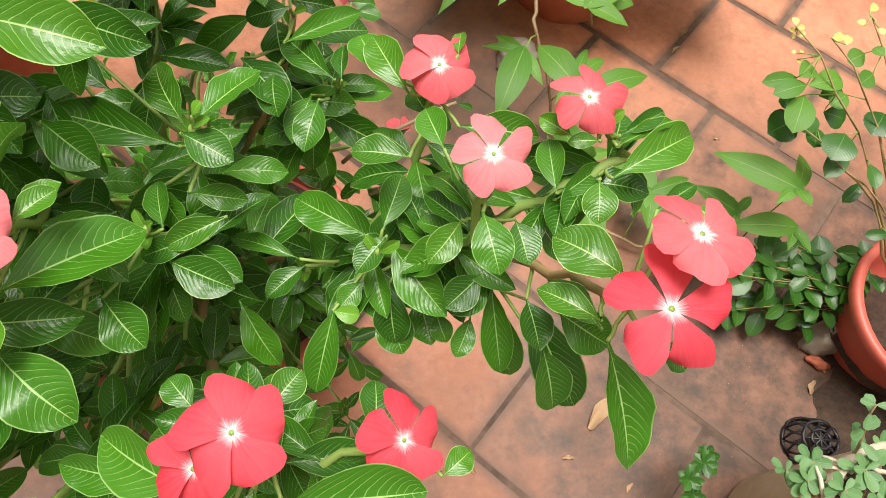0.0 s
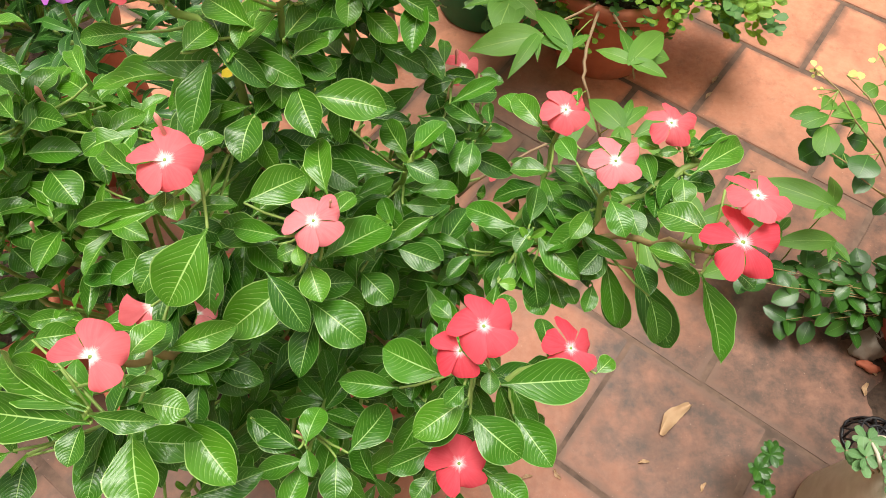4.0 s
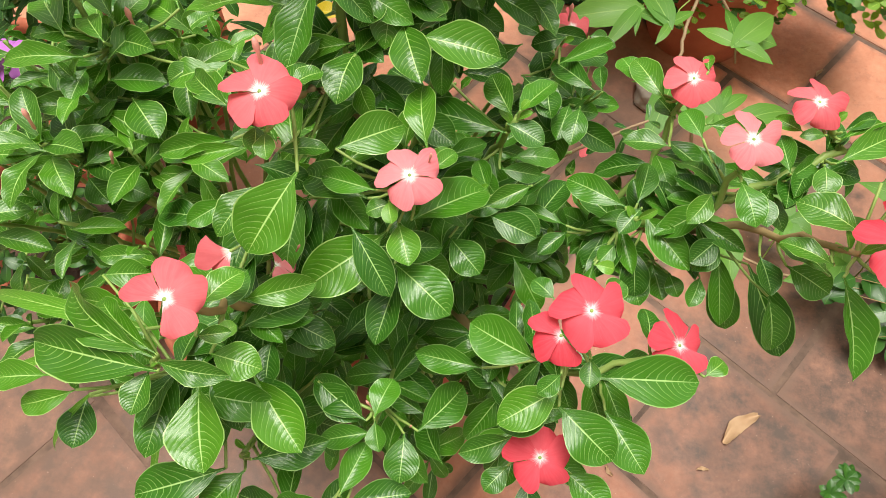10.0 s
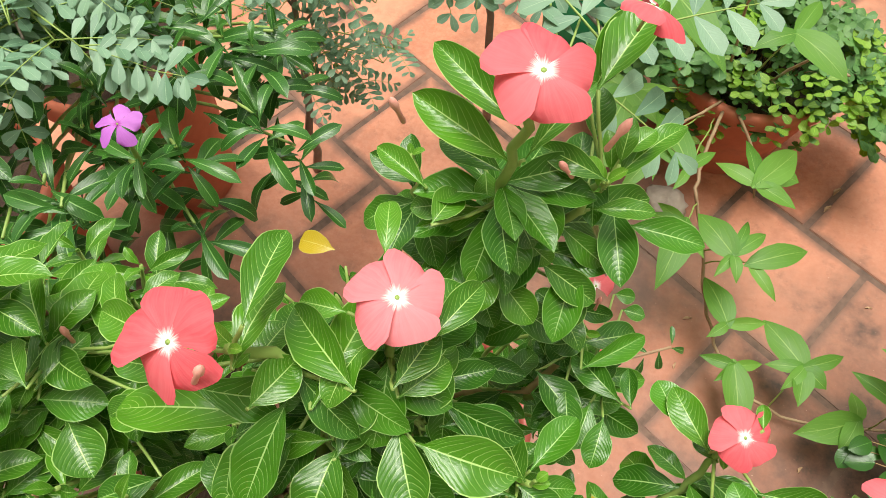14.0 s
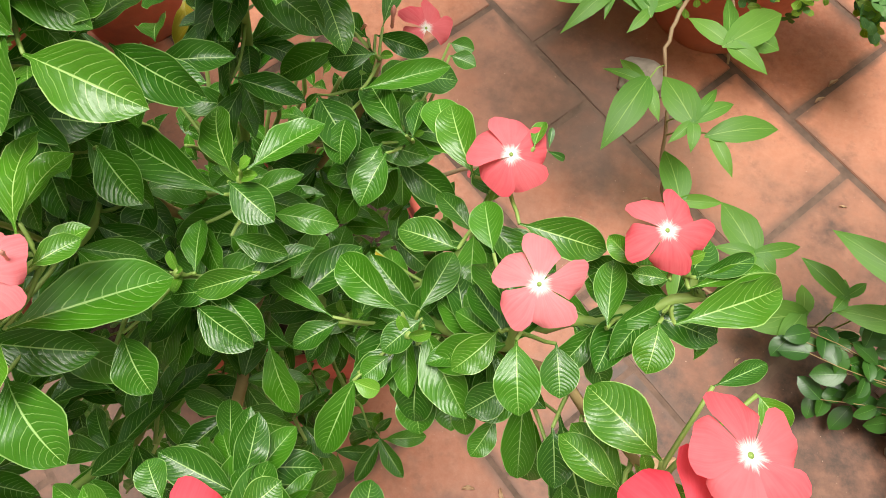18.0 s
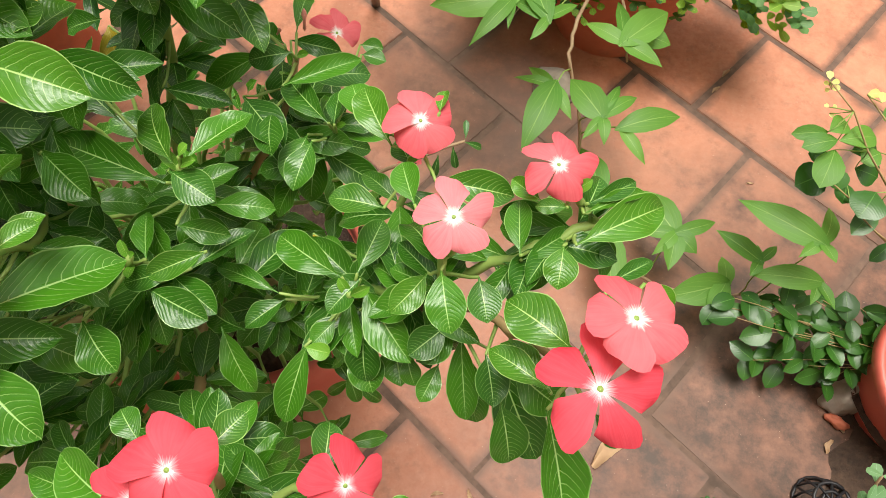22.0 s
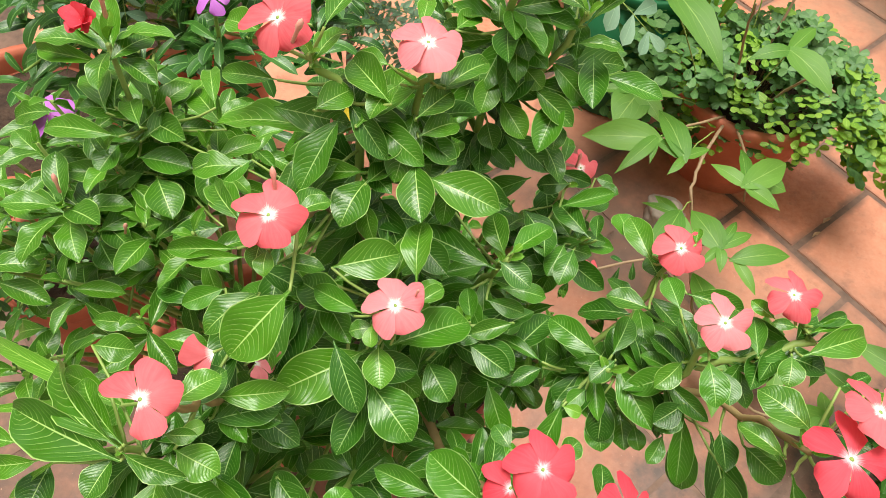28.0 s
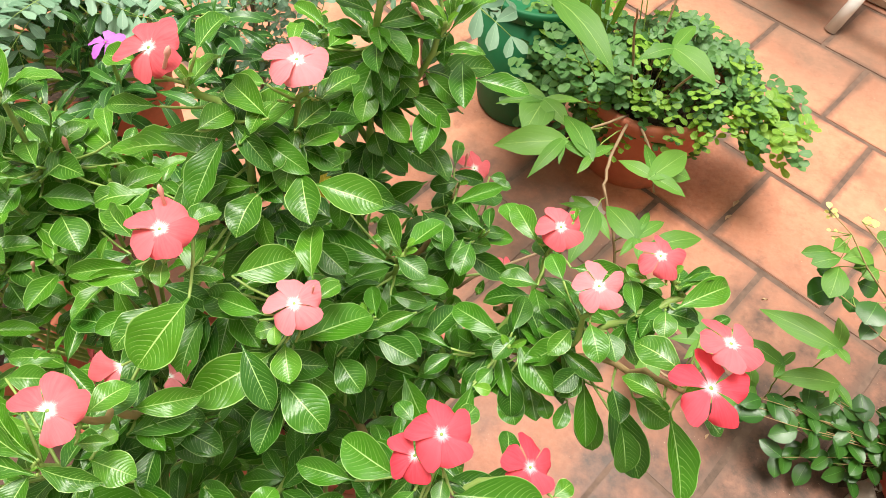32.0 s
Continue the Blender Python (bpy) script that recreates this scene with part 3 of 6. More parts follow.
def spray(parent, at, *leaves, young=2, kind=None):
    """Leaves round a shoot tip: each (azimuth, elevation of its chord, length in cm, width factor)."""
    rnd = random.Random(int(1e4 * (at[0] * 1.7 + at[1] + at[2])))
    SHOOTS.append((parent, Vector(at)))
    for n, (az, el, cm, *w) in enumerate(leaves):
        d = heading(az, el)
        up = (0, 0, 1) if abs(el) < 70 else (-d.x, -d.y, 0.3)
        mesh = (kind or LEAVES)[rnd.randrange(len(kind or LEAVES))]
        k = w[0] if w else 1.0
        m = frame_of(Vector(at) + d * 0.003 - Vector((0, 0, 0.002 * n)), d, up, rnd.uniform(-14, 14)) @ Matrix.Diagonal((cm / 100, cm / 100 * k, cm / 100, 1))
        part("leaf", mesh, parent, m)
    for n in range(young):
        d = heading(rnd.uniform(0, 360), rnd.uniform(40, 75))
        part("leaf", YOUNG[n % 2], parent, frame_of(Vector(at) + d * 0.002, d, (0.1, 0.2, 1), rnd.uniform(-20, 20)) @ Matrix.Scale(rnd.uniform(0.012, 0.022), 4))


STEM_LINES = []


def blade(parent, at, az, el, cm, k=1.0, kind=None):
    """One leaf from its stalk at a place: azimuth and slope of its chord, length in cm, width factor."""
    rnd = random.Random(int(1e4 * (at[0] * 1.7 + at[1] + at[2]) + az))
    d = heading(az, el)
    up = Vector((0, -0.32, 1)) if el > -50 else Vector((0.1, -0.8, 0.5))
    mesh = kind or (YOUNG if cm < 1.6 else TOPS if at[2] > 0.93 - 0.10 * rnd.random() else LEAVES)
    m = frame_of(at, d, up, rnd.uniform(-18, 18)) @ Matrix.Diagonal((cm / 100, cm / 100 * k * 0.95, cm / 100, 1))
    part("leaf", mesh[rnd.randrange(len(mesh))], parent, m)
    if parent.name == "periwinkle_bush" and at[0] < 0.10 and cm > 2.5 and not kind:
        # an older leaf further down the same shoot
        low = Vector(at) + Vector((rnd.uniform(-0.025, 0.025), rnd.uniform(-0.015, 0.03), -rnd.uniform(0.035, 0.085)))
        w = rnd.uniform(3.6, 5.2) / 100
        INNER.add(LEAVES[rnd.randrange(5)], frame_of(low, heading(az + rnd.uniform(60, 300), rnd.uniform(-40, 0)), (0, -0.3, 1), rnd.uniform(-20, 20)) @ Matrix.Diagonal((w, w * 0.9, w, 1)))
    # a thin side shoot carries the leaf where its stalk stands off the stem
    near, best = None, 0.09
    for q in STEM_LINES:
        gap = (q - Vector(at)).length + max(0.0, q.z - at[2]) * 3
        if gap < best:
            near, best = q, gap
    if near is not None and best > 0.005:
        part("petiole", tube("petiole", bent(near - Vector((0, 0, 0.003)), at, -0.08 * best, 4, 0.0006, rnd), 0.0013, 0.0009, STEM, 5), parent)


class Joined:
    """Collects many copies of small meshes into one mesh."""

    def __init__(self):
        self.v, self.f, self.uv, self.mi, self.mats, self.n = [], [], [], [], [], 0
        self.cache = {}

    def add(self, me, m):
        if me.name not in self.cache:
            co = np.empty(len(me.vertices) * 3)
            me.vertices.foreach_get("co", co)
            polys = [tuple(p.vertices) for p in me.polygons]
            uv = np.zeros((len(me.vertices), 2))
            if me.uv_layers:
                for l in me.loops:
                    uv[l.vertex_index] = me.uv_layers[0].data[l.index].uv
            if me.materials[0] not in self.mats:
                self.mats.append(me.materials[0])
            self.cache[me.name] = (co.reshape(-1, 3), polys, uv, self.mats.index(me.materials[0]))
        co, polys, uv, mi = self.cache[me.name]
        a = np.array(m)
        self.v.append(co @ a[:3, :3].T + a[:3, 3])
        self.f += [tuple(i + self.n for i in p) for p in polys]
        self.mi += [mi] * len(polys)
        self.uv.append(uv)
        self.n += len(co)

    def done(self, name, parent, label=""):
        me = bpy.data.meshes.new(name)
        me.from_pydata(np.concatenate(self.v).tolist(), [], self.f)
        uv = np.concatenate(self.uv)
        idx = np.empty(len(me.loops), dtype=np.int32)
        me.loops.foreach_get("vertex_index", idx)
        me.uv_layers.new(name="UVMap").data.foreach_set("uv", uv[idx].ravel())
        for m in self.mats:
            me.materials.append(m)
        me.polygons.foreach_set("material_index", np.array(self.mi, dtype=np.int32))
        me.polygons.foreach_set("use_smooth", np.ones(len(self.f), dtype=bool))
        me.update()
        ob = part(name, me, parent, None, label)
        ob["kind"] = "stuff"
        return ob


# ---------------------------------------------------------------- floor
TILE_W, ROW_W = 0.30, 0.294
V_AX = Vector((0.535, 0.845, 0)).normalized()
U_AX = Vector((V_AX.y, -V_AX.x, 0))
JOINT = Vector((0.588, 1.199, 0)) - V_AX * 0.028

ground = new("ground", sheet("ground", 2, 2, lambda u, v: (-40 + 80 * u, -40 + 80 * v, -0.0018), GROUT))
tagged(ground, "dark mortar bed between worn terracotta paving tiles", "ground", kind="structure")


def lay_tiles():
    rnd = random.Random(5)
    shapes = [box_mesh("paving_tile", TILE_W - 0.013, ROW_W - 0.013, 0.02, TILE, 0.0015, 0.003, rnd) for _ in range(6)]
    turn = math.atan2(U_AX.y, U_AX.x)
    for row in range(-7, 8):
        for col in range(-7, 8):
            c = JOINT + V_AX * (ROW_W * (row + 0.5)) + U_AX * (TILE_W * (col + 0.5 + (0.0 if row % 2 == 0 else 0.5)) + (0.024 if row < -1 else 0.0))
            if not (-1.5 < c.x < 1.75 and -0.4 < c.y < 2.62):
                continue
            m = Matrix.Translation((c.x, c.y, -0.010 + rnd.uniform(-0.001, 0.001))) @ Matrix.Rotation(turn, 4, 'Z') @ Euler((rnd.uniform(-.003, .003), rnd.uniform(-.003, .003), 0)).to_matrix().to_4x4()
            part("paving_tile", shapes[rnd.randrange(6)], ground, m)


def enclose():
    """Plain walls added on all sides, out of view, to block low sky light."""
    for name, x, y, sx, sy in (("wall_north", 0.2, 3.75, 5.4, 0.2), ("wall_south", 0.2, -1.25, 5.4, 0.2), ("wall_west", -2.4, 0.9, 0.2, 5.5), ("wall_east", 2.8, 0.9, 0.2, 5.5)):
        # the south one is taller, to cut sky light from behind the camera
        high = 4.6 if name == "wall_south" else 2.3
        w = new(name, box_mesh(name, sx, sy, high, SKYBLOCKMAT, 0.01))
        w.location = (x, y, high / 2 - 0.005)
        tagged(w, "unseen plain limewashed wall added to block low sky light", "wall", kind="structure")


enclose()


# ---------------------------------------------------------------- the coral periwinkle
pot((-0.10, 0.50, 0.0), 0.155, 0.115, 0.37, "brick-red plastic pot hidden under the coral periwinkle", PLASTIC, 0.86)
bush = thing("periwinkle_bush", (0, 0, 0), "tall leafy coral periwinkle with glossy veined leaves and open flowers", "flowering plant", "periwinkles")
INNER = Joined()


def branch(parent, pts, r0, r1, mat=None, leafy=0, lo=3.2, hi=5.0, kind=None, joined=None, start=0.30, seed=0, reach=0.74):
    """A stem through points, with leaves along it."""
    rnd = random.Random(seed + int(1e3 * sum(pts[-1])))
    line = []
    for a, b in zip(pts, pts[1:]):
        line += bent(a, b, 0.0, 5, 0.003, rnd)[:-1]
    line.append(Vector(pts[-1]))
    if mat is None:
        r0, r1 = r0 * 1.05, max(r1, 0.0020)
    part("stem", tube("stem", line, r0, r1, mat or STEM), parent)
    STEM_LINES.extend(line)
    leafy = int(leafy * 1.6)
    for n in range(leafy):
        t = start + (reach - start) * (n + rnd.random()) / leafy
        p = line[int(t * (len(line) - 1))]
        az = rnd.uniform(0, 360)
        el = rnd.uniform(-45, 15)
        cm = rnd.uniform(lo, hi)
        d = heading(az, el)
        me = (kind or LEAVES)[rnd.randrange(len(kind or LEAVES))]
        m = frame_of(p, d, (0, -0.2, 1), rnd.uniform(-25, 25)) @ Matrix.Diagonal((cm / 100, cm / 100 * rnd.uniform(0.72, 1.0), cm / 100, 1))
        (joined or INNER).add(me, m)


R = (-0.13, 0.49, 0.34)
for pts, r0, r1, mat, leafy in (
        ((R, (-0.03, 0.42, 0.56), (0.06, 0.385, 0.70), (0.13, 0.36, 0.79), (0.20, 0.345, 0.835), (0.235, 0.31, 0.885)), 0.0055, 0.002, BARK, 26),
        (((0.13, 0.36, 0.79), (0.19, 0.375, 0.84), (0.243, 0.401, 0.862), (0.222, 0.405, 0.880)), 0.0035, 0.0022, None, 12),
        (((0.11, 0.365, 0.77), (0.165, 0.352, 0.84), (0.168, 0.362, 0.885)), 0.003, 0.002, None, 9),
        (((0.10, 0.37, 0.75), (0.118, 0.343, 0.828)), 0.003, 0.002, None, 6),
        (((0.09, 0.38, 0.74), (0.13, 0.41, 0.80), (0.138, 0.43, 0.858)), 0.003, 0.002, None, 9),
        ((R, (-0.11, 0.47, 0.60), (-0.05, 0.49, 0.80), (-0.026, 0.492, 0.95), (-0.021, 0.489, 1.01), (-0.016, 0.487, 1.06)), 0.0042, 0.0022, None, 46),
        (((-0.03, 0.492, 0.90), (0.003, 0.497, 0.94), (0.024, 0.503, 0.990)), 0.003, 0.0022, None, 8),
        (((-0.04, 0.495, 0.86), (-0.07, 0.50, 0.94), (-0.075, 0.505, 0.975)), 0.003, 0.0018, None, 8),
        ((R, (-0.12, 0.42, 0.60), (-0.075, 0.37, 0.82), (-0.09, 0.35, 0.92), (-0.096, 0.295, 0.965)), 0.0055, 0.0018, BARK, 26),
        (((-0.08, 0.37, 0.80), (-0.045, 0.33, 0.85), (-0.026, 0.297, 0.905)), 0.003, 0.002, None, 12),
        (((-0.09, 0.36, 0.88), (-0.084, 0.387, 0.965), (-0.108, 0.372, 1.02)), 0.0035, 0.0024, None, 12),
        (((-0.084, 0.387, 0.95), (-0.056, 0.40, 0.96), (-0.052, 0.415, 1.0)), 0.003, 0.002, None, 6),
        ((R, (-0.14, 0.36, 0.58), (-0.12, 0.24, 0.78), (-0.105, 0.205, 0.90), (-0.11, 0.185, 0.945)), 0.006, 0.0018, BARK, 28),
        (((-0.12, 0.24, 0.78), (-0.135, 0.17, 0.86), (-0.126, 0.161, 0.924)), 0.003, 0.002, None, 12),
        ((R, (-0.05, 0.36, 0.58), (0.03, 0.26, 0.74), (0.08, 0.235, 0.82), (0.084, 0.24, 0.885)), 0.006, 0.0018, BARK, 26),
        (((0.04, 0.255, 0.75), (0.10, 0.235, 0.80), (0.143, 0.25, 0.835)), 0.003, 0.002, None, 8),
        (((0.03, 0.26, 0.74), (0.06, 0.20, 0.77), (0.076, 0.178, 0.798)), 0.003, 0.002, None, 9),
        (((-0.05, 0.36, 0.58), (-0.04, 0.24, 0.70), (-0.035, 0.183, 0.80)), 0.004, 0.002, None, 18),
        (((-0.10, 0.33, 0.60), (-0.12, 0.20, 0.70), (-0.117, 0.138, 0.785)), 0.004, 0.002, None, 18),
        ((R, (-0.06, 0.48, 0.60), (0.02, 0.46, 0.76), (0.045, 0.487, 0.835)), 0.005, 0.002, BARK, 20),
        (((0.02, 0.46, 0.74), (0.06, 0.475, 0.78), (0.07, 0.469, 0.79)), 0.003, 0.002, None, 10),
        (((-0.04, 0.42, 0.66), (0.0, 0.39, 0.78), (0.025, 0.375, 0.877)), 0.004, 0.002, None, 18),
        (((-0.06, 0.37, 0.72), (0.0, 0.33, 0.80), (0.009, 0.329, 0.856)), 0.004, 0.002, None, 14),
        (((0.0, 0.40, 0.62), (0.05, 0.36, 0.70), (0.068, 0.358, 0.748)), 0.004, 0.002, None, 14)):
    branch(bush, pts, r0, r1, mat, leafy)
    # young upright leaves at the end of each shoot
    rt = random.Random(int(5e3 * sum(pts[-1])))
    for k in range(3):
        blade(bush, tuple(Vector(pts[-1]).lerp(Vector(pts[-2]), 0.10 * k)), k * 137.5 + rt.uniform(-20, 20), rt.uniform(35, 65), rt.uniform(0.9, 1.7), 1.0, YOUNG)

flower(bush, (-0.095, 0.288, 0.985), 290, 10, 0.0375, -20, "coral", broad=1.22)
flower(bush, (-0.025, 0.291, 0.924), 290, 7, 0.0375, 5, "salmon", broad=1.14)
flower(bush, (-0.109, 0.181, 0.967), 300, 10, 0.0385, -22, "coral", (0, 1, 3, 4), broad=1.0)
flower(bush, (0.085, 0.235, 0.911), 290, 12, 0.0400, -10, "red", broad=1.25)
flower(bush, (0.072, 0.222, 0.901), 250, 20, 0.0350, 0, "red", (1, 2, 3), broad=1.1)
flower(bush, (0.145, 0.246, 0.855), 330, 22, 0.0400, 20, "red", broad=1.1)
flower(bush, (0.168, 0.365, 0.905), 285, 18, 0.0375, -5, "salmon", broad=1.02)
flower(bush, (0.212, 0.410, 0.894), 290, 8, 0.0370, -34, "coral", broad=1.12)
flower(bush, (0.138, 0.430, 0.878), 285, 15, 0.0370, 5, "coral", broad=1.25)
flower(bush, (0.238, 0.297, 0.924), 280, 5, 0.0490, -12, "red", broad=0.92)
flower(bush, (0.246, 0.324, 0.935), 60, 10, 0.0420, 20, "coral", broad=1.04)
flower(bush, (-0.052, 0.409, 1.018), 300, 4, 0.0390, -30, "salmon", broad=1.4)
flower(bush, (-0.116, 0.362, 1.050), 238, 22, 0.0380, 50, "coral", broad=1.3)
flower(bush, (0.052, 0.541, 0.799), 335, 30, 0.0350, 10, "coral", (0, 1, 3, 4), broad=1.2)
flower(bush, (-0.015, 0.485, 1.077), 285, 12, 0.0420, -15, "coral", broad=1.35)
flower(bush, (0.020, 0.530, 1.075), 60, 35, 0.0340, 10, "coral", (0, 1, 3), label="coral flower seen from its side", broad=1.2)
flower(bush, (0.076, 0.172, 0.816), 275, 8, 0.0420, 0, "red", broad=1.08)
flower(bush, (0.100, 0.558, 0.604), 320, 40, 0.0320, 0, "coral", (0, 1, 4), broad=1.1)
flower(bush, (-0.107, 0.225, 0.928), 250, 55, 0.0360, 180, "coral", (0, 4), fold=30, label="half-closed coral flower folding up", broad=1.25)
flower(bush, (-0.101, 0.241, 0.878), 60, 50, 0.0260, 0, "salmon", (1, 2, 3), fold=20, label="faded pale flower", broad=1.0)
for at, az, lean, cm in (((0.019, 0.510, 1.004), 30, 20, 2.4), ((0.008, 0.498, 0.995), 200, 30, 1.8), ((-0.080, 0.512, 0.991), 200, 15, 2.2),
                         ((-0.104, 0.352, 1.045), 20, 25, 1.8), ((-0.098, 0.302, 0.985), 110, 20, 1.7), ((0.048, 0.500, 0.845), 80, 15, 1.6), ((-0.016, 0.300, 0.925), 40, 15, 0.9),
                         ((-0.035, 0.183, 0.805), 150, 30, 0.9), ((-0.01, 0.178, 0.790), 20, 15, 0.7), ((-0.085, 0.245, 0.895), 30, 30, 0.8), ((0.03, 0.497, 0.84), 330, 30, 1.2),
                         ((-0.093, 0.360, 0.973), 120, 50, 1.0), ((0.009, 0.325, 0.860), 300, 60, 0.7)):
    bud(bush, at, az, lean, cm / 100)
blade(bush, (-0.088, 0.492, 0.822), 300, -38, 3.6, 1.25, [YELLOW])
blade(bush, (-0.150, 0.520, 0.800), 170, -15, 3.4, 1.2, [YELLOW])
blade(bush, (0.022, 0.393, 0.768), 340, -10, 2.0, 1.0, [YELLOW])
blade(bush, (0.075, 0.394, 0.780), 320, -20, 2.2, 1.1, [YELLOW])
blade(bush, (0.022, 0.375, 0.880), 125, 10, 3.4, 1.29)
blade(bush, (0.019, 0.367, 0.872), 168, -8, 7.3, 0.69)
blade(bush, (0.024, 0.383, 0.872), 60, -8, 4.4, 0.97)
blade(bush, (0.019, 0.373, 0.874), 340, -8, 2.9, 1.42)
blade(bush, (0.027, 0.376, 0.886), 45, 40, 0.9, 1.60)
blade(bush, (-0.039, 0.368, 0.830), 278, -8, 2.8, 1.48)
blade(bush, (0.014, 0.332, 0.850), 114, -8, 3.0, 1.03)
blade(bush, (0.001, 0.360, 0.838), 312, -8, 2.9, 1.10)
blade(bush, (0.018, 0.357, 0.842), 4, -8, 3.0, 1.01)
blade(bush, (0.029, 0.339, 0.828), 52, -8, 4.1, 0.83)
blade(bush, (0.030, 0.332, 0.845), 206, -8, 3.0, 0.97)
blade(bush, (0.024, 0.330, 0.838), 334, -9, 3.3, 1.18)
blade(bush, (-0.004, 0.330, 0.838), 180, -8, 4.9, 0.59)
blade(bush, (0.072, 0.344, 0.800), 167, -8, 4.5, 0.58)
blade(bush, (0.074, 0.344, 0.790), 228, -8, 2.9, 1.13)
blade(bush, (-0.043, 0.366, 0.880), 331, -8, 3.6, 1.33)
blade(bush, (0.110, 0.354, 0.824), 156, -8, 4.8, 0.95)
blade(bush, (0.118, 0.358, 0.824), 81, -3, 3.7, 1.06)
blade(bush, (0.121, 0.354, 0.826), 239, -9, 2.6, 1.33)
blade(bush, (0.123, 0.352, 0.822), 315, -8, 5.1, 0.99)
blade(bush, (0.146, 0.381, 0.878), 117, -8, 2.7, 1.32)
blade(bush, (0.129, 0.383, 0.862), 178, -7, 3.1, 1.23)
blade(bush, (0.124, 0.421, 0.862), 126, 0, 4.2, 1.03)
blade(bush, (0.152, 0.405, 0.862), 5, -8, 4.4, 0.98)
blade(bush, (0.147, 0.436, 0.880), 90, -7, 1.6, 1.08)
blade(bush, (0.203, 0.368, 0.872), 99, -7, 3.3, 0.95)
blade(bush, (0.167, 0.345, 0.888), 291, -8, 3.0, 1.37)
blade(bush, (0.159, 0.354, 0.858), 240, -8, 2.8, 1.22)
blade(bush, (0.174, 0.339, 0.826), 230, -9, 2.7, 1.49)
blade(bush, (0.185, 0.356, 0.862), 292, -7, 2.4, 1.60)
blade(bush, (0.223, 0.377, 0.874), 272, -7, 2.3, 1.60)
blade(bush, (0.205, 0.371, 0.860), 47, -8, 3.6, 0.79)
blade(bush, (0.229, 0.378, 0.876), 40, -8, 5.7, 0.82)
blade(bush, (0.231, 0.399, 0.882), 41, -7, 3.1, 0.69)
blade(bush, (0.230, 0.394, 0.880), 35, -7, 3.8, 0.55)
blade(bush, (0.208, 0.396, 0.880), 147, -8, 2.0, 1.16)
blade(bush, (0.221, 0.394, 0.882), 187, -7, 1.6, 1.13)
blade(bush, (-0.005, 0.294, 0.848), 321, -9, 3.2, 1.55)
blade(bush, (-0.063, 0.294, 0.800), 68, -8, 3.8, 1.12)
blade(bush, (0.232, 0.319, 0.893), 151, -8, 3.8, 1.33)
blade(bush, (0.242, 0.351, 0.900), 42, -9, 2.6, 0.74)
blade(bush, (0.256, 0.352, 0.906), 330, -7, 1.6, 1.60)
blade(bush, (0.225, 0.305, 0.876), 156, -9, 3.2, 0.99)
blade(bush, (0.077, 0.446, 0.832), 140, -8, 4.7, 0.87)
blade(bush, (0.082, 0.443, 0.836), 98, -8, 2.8, 0.93)
blade(bush, (0.068, 0.437, 0.822), 265, -9, 3.4, 1.19)
blade(bush, (0.040, 0.448, 0.828), 286, -8, 2.9, 1.53)
blade(bush, (0.048, 0.477, 0.852), 200, -9, 2.7, 1.36)
blade(bush, (0.046, 0.459, 0.842), 43, -8, 5.4, 0.62)
blade(bush, (0.074, 0.526, 0.800), 0, -9, 1.8, 1.60)
blade(bush, (0.225, 0.293, 0.886), 296, -39, 6.6, 0.84)
blade(bush, (0.244, 0.295, 0.890), 322, -10, 1.8, 1.40)
blade(bush, (0.230, 0.306, 0.860), 144, -8, 3.5, 1.04)
blade(bush, (0.197, 0.324, 0.838), 290, -9, 2.7, 1.60)
blade(bush, (0.210, 0.306, 0.818), 297, -46, 4.2, 1.23)
blade(bush, (0.182, 0.344, 0.800), 288, -38, 5.7, 0.72)
blade(bush, (0.124, 0.340, 0.790), 285, -33, 3.7, 1.30)
blade(bush, (0.153, 0.329, 0.780), 298, -9, 1.9, 1.58)
blade(bush, (0.173, 0.326, 0.790), 256, -9, 2.5, 1.19)
blade(bush, (0.178, 0.342, 0.815), 234, -8, 2.9, 1.50)
blade(bush, (0.096, 0.321, 0.795), 262, -34, 5.4, 0.77)
blade(bush, (0.096, 0.316, 0.800), 0, -8, 1.5, 1.60)
blade(bush, (0.109, 0.335, 0.800), 238, -9, 1.9, 1.60)
blade(bush, (0.120, 0.392, 0.790), 306, -8, 3.6, 1.33)
blade(bush, (-0.021, 0.488, 1.011), 162, 15, 5.6, 0.79)
blade(bush, (-0.019, 0.490, 1.033), 147, 10, 5.7, 0.62)
blade(bush, (-0.016, 0.490, 1.013), 58, 20, 4.8, 0.55)
blade(bush, (0.009, 0.525, 1.028), 66, 15, 5.4, 0.97)
blade(bush, (0.007, 0.530, 1.016), 74, 30, 4.6, 0.87)
blade(bush, (-0.024, 0.490, 0.999), 160, -4, 3.8, 0.91)
blade(bush, (-0.022, 0.485, 0.981), 320, -24, 2.7, 1.60)
blade(bush, (-0.029, 0.490, 0.964), 208, -4, 4.0, 0.72)
blade(bush, (-0.048, 0.485, 0.969), 201, 0, 2.2, 1.43)
blade(bush, (-0.016, 0.500, 0.967), 46, 5, 3.6, 1.38)
blade(bush, (0.021, 0.500, 0.968), 10, 0, 3.4, 0.74)
blade(bush, (0.001, 0.505, 0.928), 35, -5, 7.1, 0.65)
blade(bush, (0.025, 0.505, 0.982), 50, 10, 5.4, 0.60)
blade(bush, (0.024, 0.500, 0.996), 164, 5, 3.7, 0.78)
blade(bush, (0.022, 0.500, 0.995), 144, 20, 1.4, 1.43)
blade(bush, (0.025, 0.510, 0.989), 112, 39, 2.1, 1.10)
blade(bush, (0.028, 0.510, 0.997), 90, 45, 2.4, 0.94)
blade(bush, (0.029, 0.515, 0.999), 49, 11, 2.0, 1.30)
